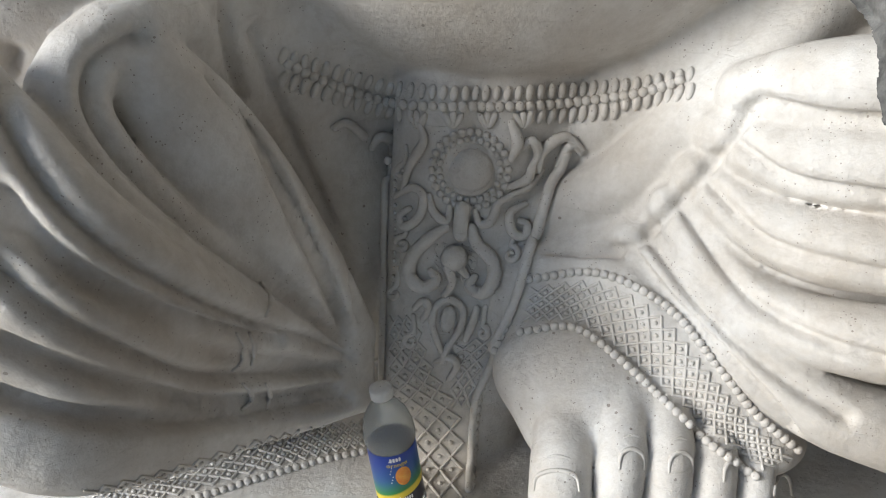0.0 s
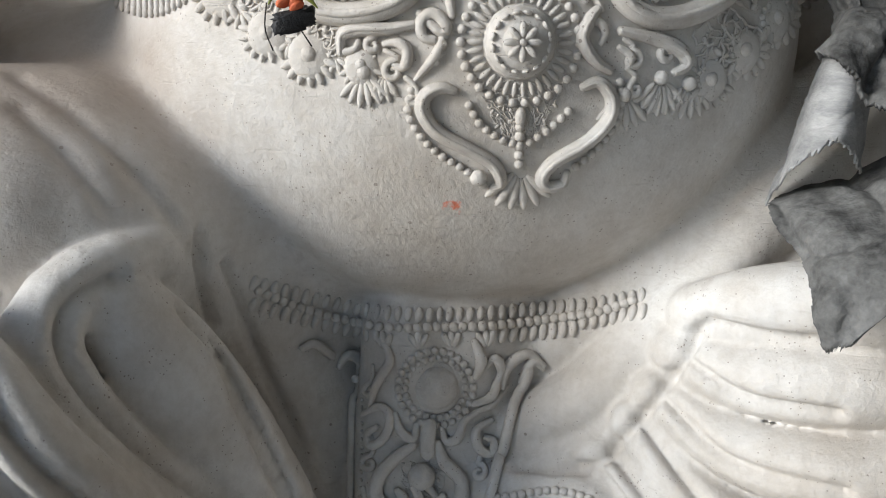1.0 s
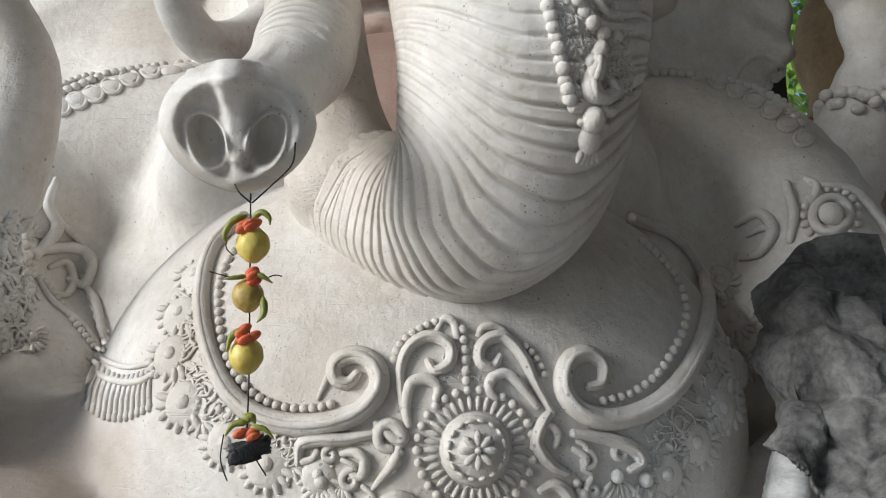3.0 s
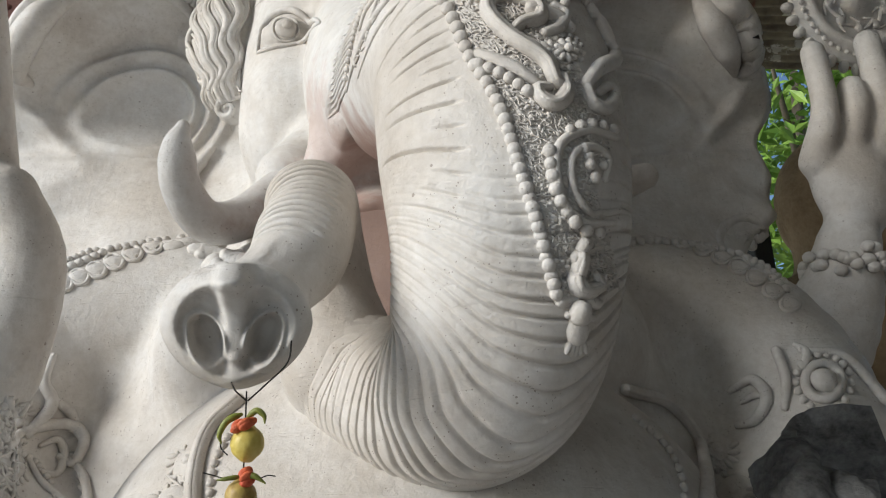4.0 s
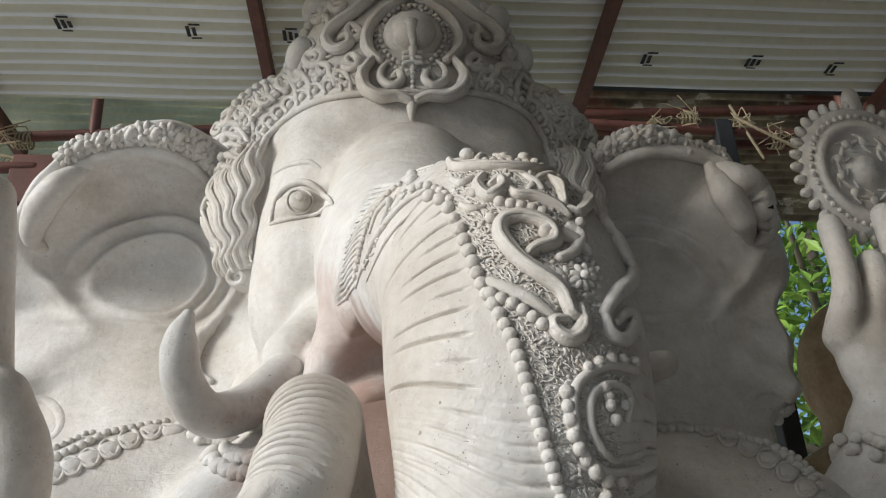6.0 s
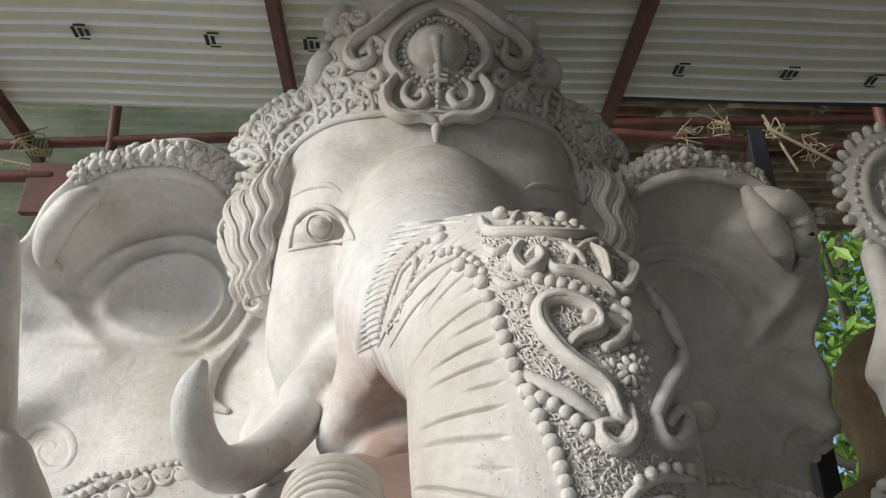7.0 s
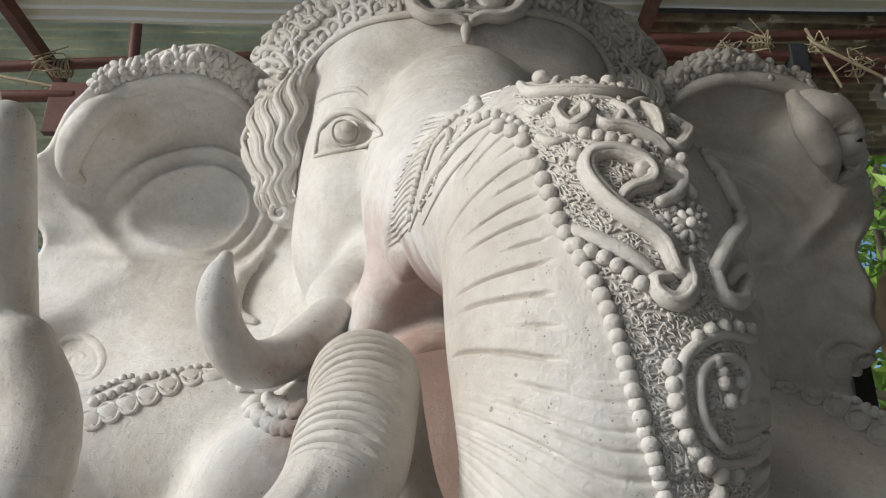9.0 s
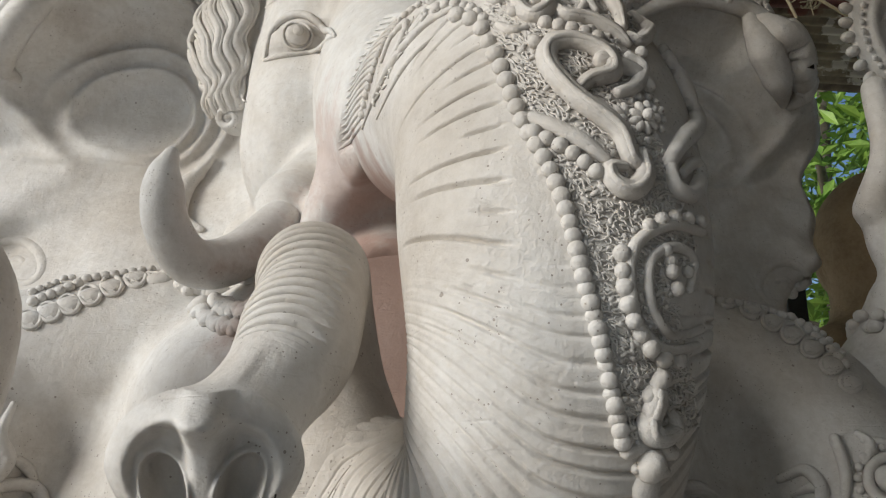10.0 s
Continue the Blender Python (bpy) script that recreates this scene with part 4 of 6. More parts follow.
# comb of small drops on the flank
for i in range(13):
    f_ = i / 12
    u, v = 196 + 104 * f_, 218 + 20 * math.sin(math.pi * f_)
    bb.bar([(u, v), (u - 7 + 6 * f_, v + 24), (u - 9 + 10 * f_, v + 46)], [2.5, 4.5, 4], lift=0.5)
    bb.bead(u - 10 + 11 * f_, v + 54, 5.5, 0.4, 0.9, 1.7, 1.5)
    bb.bead(u + 3, v - 12, 5, 0.4, 0.9, 1.5, 1.2)
bb.bar([(188, 210), (215, 224), (250, 232), (285, 228), (308, 214)], 6)
bb.bar([(196, 190), (225, 200), (262, 206), (300, 196)], 5)
for u, v, r, st, tn in ((655, 395, 20, 60, 1.2), (690, 440, 13, 90, -1.2), (620, 352, 15, 60, 1.2), (1062, 372, 18, 120, -1.2), (1120, 362, 16, 60, 1.2), (1068, 420, 14, 100, 1.2)):
    bb.curl(u, v, r, st, tn, 7, [(u - 14, v - 34), (u + 10, v - 26)])
for u, v in ((605, 396), (1112, 400), (1160, 408), (1050, 430)):
    bb.fan(u, v, 225, 315, 6, 12, 62, 6.5)
    bb.bead(u, v, 13, 0.3, 0.9)

# belt, apron and hem
ba = Board((0, 0, 1.35), (0, 0.8829, -0.4695), (1, 0, 0), ("body",))
ba.beads([(500, 110), (590, 150), (680, 178), (760, 188), (920, 188), (1030, 180), (1130, 165), (1215, 140)], 9, 17)
for i, u in enumerate(np.arange(500, 1230, 19)):
    v = float(np.interp(u, [500, 600, 700, 800, 900, 1020, 1130, 1225], [98, 130, 158, 166, 166, 160, 150, 132]))
    ba.bead(u, v, 7, 0.3, 0.9, 2.0, 1.4)
    if u < 730 or u > 930:
        ba.bead(u, v + 42 if u < 1100 else v + 30, 7, 0.35, 0.9, 2.2, 1.35)
for path, w in (
    ([(655, 262), (668, 240), (690, 250), (694, 285)], [5, 9, 7]), ([(1028, 268), (1015, 255), (1000, 262), (985, 290)], [5, 9, 6]), ([(1030, 262), (1000, 240), (960, 262), (950, 300)], [5, 10, 6]),
    ([(690, 260), (686, 400), (683, 540), (678, 690)], [7, 6, 5]), ([(1000, 270), (965, 370), (940, 450), (905, 560), (860, 660), (838, 720), (830, 870)], [9, 9, 8, 7, 7]),
    ([(745, 220), (752, 250), (730, 290), (715, 340)], [5, 9, 5]), ([(905, 215), (915, 250), (905, 280)], [6, 10, 6]),
    ([(935, 300), (950, 270), (938, 245), (925, 262)], [5, 9, 5]), ([(900, 330), (930, 315), (945, 285)], [5, 9, 5]), ([(900, 345), (930, 330), (960, 300)], [4, 7, 4]),
    ([(705, 345), (735, 330), (752, 350), (742, 385), (720, 400), (712, 380), (728, 368)], [5, 8, 8, 5]),
    ([(760, 345), (768, 375), (790, 390), (795, 365)], [5, 8, 5]), ([(905, 345), (880, 360), (870, 390), (850, 395), (842, 372)], [5, 8, 5]),
    ([(930, 360), (900, 375), (905, 410), (930, 415), (935, 395), (918, 390)], [5, 8, 8, 5]),
    ([(788, 400), (760, 420), (732, 455), (730, 490), (752, 508), (772, 492), (762, 478)], [8, 11, 12, 10, 6]),
    ([(835, 400), (845, 430), (872, 460), (878, 495), (855, 518), (830, 505), (842, 488)], [8, 11, 12, 10, 6]),
    ([(815, 365), (813, 390), (813, 412)], [13, 12]), ([(790, 470), (800, 500), (785, 520)], [8, 6]), ([(812, 470), (830, 490)], [8, 5]),
    ([(780, 620), (765, 575), (772, 540), (795, 528), (820, 545), (815, 580), (790, 615), (782, 640)], [5, 6, 6, 6, 5]),
    ([(735, 545), (750, 530), (760, 545), (748, 565)], [5, 7, 5]), ([(845, 545), (835, 575), (825, 600)], [6, 7, 5]), ([(770, 640), (795, 630), (810, 645), (795, 670)], [4, 7, 5]),
    ([(640, 240), (610, 215), (590, 225)], [8, 6]),
):
    ba.bar(path, [x * 1.12 for x in w], lift=1.0)
for u, v, r, st, tn in ((714, 432, 17, 60, 1.2), (906, 452, 17, 120, -1.2), (728, 604, 14, 60, 1.2), (856, 588, 14, 120, -1.2), (716, 305, 15, 80, 1.2), (700, 520, 12, 60, 1.2)):
    ba.curl(u, v, r, st, tn, 6, [(u + 4, v - 46), (u + 8, v - 24)])
pj, nj, kj = ba.at(832, 300)
for rr, hh in ((50, 8), (42, 22)):
    clay.blob(pj + nj * 2 * kj, [np.array([1, 0, 0]) * rr * kj, np.cross(nj, [1, 0, 0]) * rr * kj, nj * hh * kj])
ba.ring(832, 300, 54, 26, 6)
ba.ring(832, 300, 68, 28, 7)
ba.bead(803, 455, 24, 0.3, 0.8)
ba.bead(793, 563, 14, 0.3, 0.7, 1.7, 1.4)
for i in range(4):
    ba.fan(740 + 62 * i, 228, 60, 120, 3, 0, 34, 7)
ba.net([(770, 430), (850, 430), (840, 500), (765, 500)], 9, 3)
ba.beads([(700, 300), (700, 420), (696, 520)], 4, 14)
ba.beads([(845, 700), (838, 760), (832, 870)], 9, 14)
ba.beads([(905, 565), (870, 640), (845, 700)], 8, 14)


def lattice(bd, rails, n, m, w, dot):
    """A diagonal net between two rails, with a stud in every mesh."""
    a, b = (spline(r, n + 1) for r in rails)
    P = lambda i, j: tuple(a[i] * (1 - j / m) + b[i] * (j / m))
    for j in range(m):
        for i in range(n):
            for q0, q1 in (((i, j), (i + 1, j + 1)), ((i + 1, j), (i, j + 1))):
                bd.bar([P(*q0), P(*q1)], w, 4, 0.5, 0.9)
            c = (np.array(P(i, j)) + P(i + 1, j + 1)) / 2
            mid = (np.array(P(i, j)) + P(i + 1, j)) / 2 if j else None
            if mid is not None:
                bd.bead(mid[0], mid[1], dot, 0.25, 0.8)
            side_ = (np.array(P(i, j)) + P(i, j + 1)) / 2
            if i:
                bd.bead(side_[0], side_[1], dot, 0.25, 0.8)


lattice(ba, ([(690, 560), (688, 650), (690, 740), (700, 880)], [(735, 560), (765, 650), (815, 740), (818, 880)]), 9, 3, 2.6, 4.0)
lattice(ba, ([(805, 610), (800, 660), (800, 720)], [(880, 590), (852, 650), (832, 720)]), 4, 2, 2.6, 4.0)
lattice(ba, ([(940, 510), (1060, 500), (1170, 560), (1255, 660), (1320, 740), (1400, 810)], [(925, 570), (1020, 570), (1110, 630), (1190, 700), (1265, 770), (1350, 830)]), 20, 3, 2.6, 4.2)
ba.beads([(930, 495), (1060, 484), (1180, 545), (1270, 645), (1335, 730), (1415, 800)], 8, 15)
ba.beads([(915, 590), (1015, 582), (1100, 640), (1180, 715), (1255, 785), (1340, 845)], 8, 15)
lattice(ba, ([(150, 868), (300, 828), (450, 780), (560, 755), (640, 742)], [(200, 905), (330, 872), (470, 830), (570, 805), (645, 790)]), 18, 3, 2.6, 4.2)
ba.beads([(230, 915), (340, 885), (480, 842), (575, 815), (650, 800)], 7, 15)
# toenails
for u, v, w in ((985, 838, 40), (1118, 800, 22), (1205, 806, 21), (1300, 822, 19), (1385, 846, 16)):
    ba.bar([(u - w, v + 30), (u - w * 0.85, v + 4), (u, v - 6), (u + w * 0.85, v + 4), (u + w, v + 30)], [2, 4, 4, 4, 2], lift=0.2)
    ba.bar([(u - w * 0.6, v - 26), (u, v - 32), (u + w * 0.6, v - 26)], [1.5, 3, 1.5], lift=0.1)
# ties round the bunched cloth
for path in ([(418, 590), (432, 612), (428, 640), (412, 655)], [(440, 590), (450, 615), (445, 645)], [(430, 680), (446, 695), (442, 715), (428, 725)], [(470, 680), (478, 700), (470, 722)], [(462, 500), (478, 530), (470, 560)]):
    ba.bar(path, [3, 5, 3])

# ---- ornaments of the head, the trunk and the limbs ----
bt = Board((0.0514, -0.0688, 1.6356), (0.0693, 0.8843, 0.4618), (0.9976, -0.0595, -0.0358), ("trunk",))
EDGE = [(735, 285), (770, 295), (795, 335), (817, 385), (838, 432), (868, 478), (893, 530), (910, 580), (928, 640), (945, 690), (962, 745), (978, 800), (992, 850), (1000, 880)]
bt.beads(EDGE, 13, 19, 0.35, 0.7)
for i in range(13):
    u0, v0 = EDGE[min(i, 12)]
    u1, v1 = EDGE[i + 1]
    w0, w1 = (170, 170) if i < 8 else (120, 120)
    bt.net([(u0 + 12, v0), (u0 + w0, v0 - 30), (u1 + w1, v1 - 30), (u1 + 12, v1)], 6.8, 4.3, 0.8)
for path, w in (
    ([(1008, 470), (985, 470), (965, 430), (905, 390), (868, 350), (870, 322), (905, 315), (945, 330), (955, 355), (925, 365), (908, 380)], [8, 14, 16, 16, 15, 15, 16, 14, 10]),
    ([(1000, 462), (1005, 492), (985, 512), (960, 500), (955, 480), (975, 478)], [12, 16, 15, 12, 8]),
    ([(848, 420), (880, 432), (915, 448), (950, 470)], [10, 13, 13, 9]),
    ([(1040, 470), (1060, 440), (1085, 420), (1090, 380), (1070, 340), (1035, 320)], [10, 14, 14, 14, 10]),
    ([(1042, 475), (1050, 505), (1075, 515), (1090, 490), (1080, 470), (1062, 485)], [10, 13, 13, 11, 8]),
    ([(940, 340), (985, 350), (1010, 370)], [14, 10]), ([(965, 380), (990, 370), (1000, 345), (980, 330)], [9, 12, 8]),
    ([(1105, 700), (1060, 710), (1030, 680), (1018, 640), (1022, 600), (1055, 585), (1085, 605), (1080, 645)], [6, 8, 8, 8, 8, 7]),
    ([(1100, 725), (1050, 730), (1010, 700), (992, 650), (990, 600), (1010, 570), (1050, 555), (1095, 565)], [6, 8, 10, 10, 9, 8]),
    ([(1040, 800), (1030, 840), (1050, 860), (1075, 845), (1066, 825)], [16, 18, 14, 9]), ([(1045, 770), (1030, 800)], [14, 12]),
):
    bt.bar(path, w, lift=0.5, crest=max(w) >= 15)
bt.beads([(870, 330), (890, 318), (930, 312), (960, 322)], 7, 14)
bt.beads([(975, 585), (985, 650), (1005, 700), (1035, 735), (1080, 752)], 13, 24)
bt.beads([(1005, 562), (1045, 545), (1095, 552)], 11, 20)
bt.beads([(840, 435), (870, 448), (900, 462), (940, 490)], 12, 20)
for u, v, r in ((1050, 620, 11), (1060, 645, 11), (1048, 605, 10), (1040, 590, 10), (1075, 620, 9), (875, 365, 13), (925, 300, 10)):
    bt.bead(u, v, r, 0.6)
for i in range(9):
    a = i * 2 * math.pi / 9
    bt.bead(1003 + 14 * math.cos(a), 412 + 14 * math.sin(a), 6.5, 1.0, 0.9, 1.6, -a)
bt.bead(1003, 412, 9, 1.7)
bt.ring(1003, 412, 30, 14, 6)
bt.fan(975, 415, 90, 270, 6, 4, 26, 6)
# upper end of the band, over the bend of the trunk
bu = Board((0.0323, -0.0065, 1.8762), (0.0272, 0.898, 0.4391), (0.9994, -0.0329, 0.0054), ("trunk",))
bu.net([(862, 400), (1110, 400), (1150, 530), (905, 530)], 7.0, 4.6, 0.8)
for path, w in (
    ([(877, 388), (895, 415), (954, 417), (1037, 421), (1084, 415)], [8, 13, 14, 13, 8]),
    ([(948, 436), (936, 462), (960, 492), (989, 470), (980, 448), (962, 460)], [9, 14, 16, 13, 8]),
    ([(995, 462), (1013, 486), (1054, 492), (1096, 512), (1118, 530)], [8, 13, 14, 13, 8]),
    ([(1072, 440), (1096, 462), (1108, 498)], [9, 15, 9]), ([(1125, 455), (1152, 484), (1137, 522), (1120, 512)], [8, 14, 13, 8]),
    ([(885, 440), (905, 455), (925, 440)], [7, 11, 7]), ([(1030, 440), (1050, 455), (1064, 470)], [8, 11, 7]),
    ([(905, 500), (925, 515), (950, 510)], [6, 10, 6]), ([(1060, 395), (1095, 405), (1115, 430)], [7, 11, 7]),
):
    bu.bar(path, w, lift=0.5, crest=max(w) >= 14)
bu.beads([(925, 400), (1000, 402), (1070, 405)], 9, 16)
bu.beads([(971, 500), (1037, 516), (1084, 534)], 13, 22)
bu.fan(990, 392, 40, 140, 7, 4, 34, 6)
for u, v, r in ((1022, 388, 13), (912, 384, 15), (1045, 396, 10), (1090, 440, 10), (930, 480, 11), (1008, 535, 13), (965, 540, 12), (1140, 545, 11)):
    bu.bead(u, v, r, 0.6)
# tassel at the end of the trunk's band
bl = Board((0.0347, -0.0155, 1.4882), (0.0667, 0.9969, 0.0426), (0.9976, -0.066, -0.0187), ("trunk",))
bl.bar([(1030, 5), (1060, 2), (1095, 8)], 12, lift=0.5)
bl.bar([(1062, 20), (1060, 40)], [22, 18], lift=0.5)
bl.bar([(1040, 38), (1082, 38)], 8, lift=1.5)
bl.bead(1058, 60, 24, 0.1, 0.5, 1.2, 1.57)
bl.fan(1054, 60, 245, 295, 5, 10, 50, 7)

bh = Board((0.0323, -0.0065, 1.8762), (0.0272, 0.898, 0.4391), (0.9994, -0.0329, 0.0054), ("head", "trunk"))
# eye: lids, iris and brow
for e, m in ((585, 1), (985, -1)):
    f = lambda pts: [(e + m * (a - 585), b) for a, b in pts]
    bh.bar(f([(530, 434), (540, 392), (562, 364), (592, 356), (620, 370), (638, 398), (646, 416)]), [3, 6, 7, 7, 5, 3], lift=0.5)
    bh.bar(f([(530, 434), (548, 430), (590, 424), (644, 414)]), [3, 5, 5, 3], lift=0.5)
    bh.hoop(*f([(584, 393)])[0], 24, 2.6)
    bh.bead(*f([(584, 391)])[0], 20, 0.0, 0.35)
    bh.bead(*f([(586, 388)])[0], 9, 0.9, 0.5)
    bh.bar(f([(530, 340), (560, 322), (600, 316), (622, 328)]), [2, 7, 7, 2], lift=-0.3)
# lip fold beside the tusk
for path in NOSE:
    bh.bar(path, [1.5, 3.4, 3.6, 2], 14, 0.1, 0.8)
# beaded strap on the far side of the trunk
bh.beads([(690, 600), (702, 550), (722, 490), (760, 440), (800, 420)], 7, 13)
bh.net([(700, 590), (716, 590), (800, 440), (770, 440)], 10, 5)
bh.bar([(720, 520), (735, 480), (760, 460), (750, 500), (730, 540)], [4, 7, 5])
bh.bead(803, 408, 11, 0.4)
bh.bead(803, 424, 16, 0.2, 0.7)
# the fold where the trunk turns out of the face
bh.bar([(690, 612), (735, 535), (785, 482), (832, 456)], [3, 8, 8, 6], lift=0.3)
bh.bar([(712, 615), (755, 550), (800, 505)], [2, 6, 3], lift=0.2)
bh.beads([(800, 452), (832, 448), (860, 462), (884, 490)], 10, 15)

# hair
bc = Board((0.0323, -0.0065, 1.8762), (0.0272, 0.898, 0.4391), (0.9994, -0.0329, 0.0054), ("head",))
for m in (0, 1):
    g = (lambda pts: pts) if not m else (lambda pts: [(1590 - a + 0.02 * (b - 300), b) for a, b in pts])
    for i in range(10):
        x = 522 - i * 11
        pts = [(x + 6 - i * 2, 255 + i * 11), (x - 22, 300 + i * 9), (x - 8, 345 + i * 8), (x - 34 + i * 4, 392 + i * 6), (x - 18 + i * 4, 432 + i * 4.5), (x - 42 + i * 6, 466 + i * 4), (x - 28 + i * 5, 504 + i * 2)]
        bc.bar(g(pts), [4, 8, 9, 9, 8, 5], 34, 0.35 + 0.6 * (i % 2))
        bc.bar(g([(a + 5, b) for a, b in pts]), [1.5, 3.5, 4, 4, 3.5, 1.5], 34, 2.0 + 1.0 * (i % 2))
    for u, v, r, st in ((470, 525, 20, 90), (455, 490, 16, 60), (445, 440, 18, 60), (440, 395, 18, 80), (448, 345, 18, 80), (490, 380, 12, 60), (468, 470, 12, 90), (500, 345, 10, 70), (462, 420, 12, 60), (482, 440, 10, 60), (436, 470, 12, 80), (490, 500, 11, 70)):
        q = g([(u, v)])[0]
        bc.curl(*q, r, st if not m else 180 - st, 1.2 if not m else -1.2, 6, g([(u + 6, v - 50), (u + 10, v - 25)]))

# crown: hairline band, rows of scales, scrolls, and the crest with its trident
LINE = [(500, 330), (512, 290), (535, 255), (575, 222), (625, 200), (690, 190), (800, 184), (880, 186), (940, 195), (990, 215), (1025, 250), (1048, 300), (1056, 345)]
bc.bar(LINE, 7)
for i, (u, v) in enumerate(spline([(a, b - 22) for a, b in LINE], 26)):
    if 700 < u < 890:
        continue
    a = math.degrees(math.atan2(1, (u - 795) / 330))
    bc.hoop(u, v, 14, 4, 1.15, a - 110, a + 110)
    bc.bead(u, v, 8, 0.3)
for i, (u, v) in enumerate(spline([(795 + (a - 795) * 1.09, b - 44) for a, b in LINE], 24)):
    if 680 < u < 910:
        continue
    bc.fan(u, v, 40, 140, 3, 0, 20, 6)
    bc.bead(u, v + 4, 7, 0.5)
for off in (66, 88, 110):
    for i, (u, v) in enumerate(spline([(795 + (a - 795) * (1 + off / 620), b - off) for a, b in LINE], 30)):
        if 640 < u < 950 or v > 300:
            continue
        bc.hoop(u, v, 10, 3.5, 1.2, 0, 330)
        bc.bead(u, v, 5.5, 0.5)
for m in (0, 1):
    g = (lambda pts: pts) if not m else (lambda pts: [(1592 - a, b) for a, b in pts])
    sg = -1 if m else 1
    # trident prongs
    bc.bar(g([(735, 112), (722, 128), (706, 155), (708, 185), (735, 203), (768, 200), (790, 208)]), [4, 9, 13, 14, 12, 10], lift=1.3, crest=True)
    bc.bar(g([(752, 128), (738, 145), (738, 170), (758, 182), (776, 170), (770, 152), (758, 160)]), [4, 7, 9, 9, 8, 5], lift=1.3)
    # flame-shaped frame of the crest
    bc.bar(g([(795, 5), (760, 22), (728, 48), (712, 80), (716, 110), (736, 128)]), [7, 11, 12, 12, 8], lift=0.8, crest=True)
    bc.bar(g([(795, -25), (740, -5), (690, 35), (655, 60), (640, 85), (655, 105), (680, 95), (678, 75), (662, 80)]), [8, 12, 13, 12, 11, 9, 6], lift=0.8, crest=True)
    for u, v, r, st, tn, w in ((682, 125, 20, 200, 1.2, 8), (690, 70, 18, 90, 1.2, 8), (612, 115, 22, 60, -1.3, 8), (585, 150, 16, 100, 1.2, 7), (630, 140, 16, 300, 1.2, 7), (560, 165, 18, 60, 1.3, 7), (530, 140, 16, 90, 1.3, 7), (520, 190, 16, 30, -1.2, 6),
                               (492, 180, 14, 60, 1.2, 6), (480, 220, 14, 60, 1.2, 6), (620, 30, 20, 120, 1.3, 8), (575, 85, 20, 60, 1.3, 8), (545, 115, 16, 60, 1.2, 6), (660, 155, 14, 30, 1.2, 6), (470, 255, 13, 60, 1.2, 6), (655, 15, 16, 30, -1.2, 7), (600, -10, 18, 60, 1.2, 8), (448, 205, 15, 60, 1.2, 6), (436, 245, 14, 60, 1.2, 6), (432, 290, 13, 60, 1.2, 6), (462, 172, 14, 60, 1.2, 6), (505, 150, 14, 80, 1.2, 6), (520, 118, 13, 80, 1.2, 6)):
        q = g([(u, v)])[0]
        bc.curl(*q, r, st if not m else 180 - st, tn * sg, w, g([(u + 22, v + 30), (u + 24, v + 10)]) if tn > 0 else g([(u - 22, v + 30), (u - 24, v + 8)]))
    bc.bead(*g([(590, 110)])[0], 24, 0.3, 0.9, 1.4, 1.2)
    bc.bead(*g([(622, 22)])[0], 24, 0.3, 0.9, 1.2, 0.8)
    bc.beads(g([(445, 330), (448, 280), (462, 225), (490, 165), (530, 115), (568, 70), (592, 20)]), 10, 18)
    bc.beads(g([(540, 185), (560, 140), (560, 110)]), 7, 12)
    bc.beads(g([(640, 130), (650, 165), (690, 165)]), 6, 12)
    bc.net(g([(730, 55), (785, 20), (785, 45), (735, 100)]), 8, 5)
    for j in range(5):
        bc.bar(g([(425 + j * 3, 330 - j * 22), (450 + j * 2, 322 - j * 22), (478, 330 - j * 22)]), [5, 8, 5], lift=0.6)
pc, nc, kc = bc.at(795, 78)
for rr, hh in ((54, 20), (44, 44)):
    clay.blob(pc + nc * 6 * kc, [np.array([1, 0, 0]) * rr * kc, np.cross(nc, [1, 0, 0]) * rr * kc, nc * hh * kc])
bc.ring(795, 78, 58, 34, 5, 1.0, 1.0)
bc.ring(795, 78, 68, 40, 4, 1.0, 0.8)
bc.bar([(793, 62), (791, 80), (795, 108)], [2, 13, 6], lift=3.4, squash=0.8)
bc.bar([(795, 112), (795, 140), (795, 170), (795, 200), (793, 222), (793, 238)], [10, 5, 4, 6, 10, 6], lift=1.4)
for v in (118, 127, 136, 192, 200, 208):
    bc.bar([(780, v), (795, v - 2), (810, v)], 4.5, lift=2.6)
bc.beads([(795, 142), (795, 188)], 5, 9, 2.2)
bc.fan(795, 100, 60, 120, 5, 10, 30, 6)

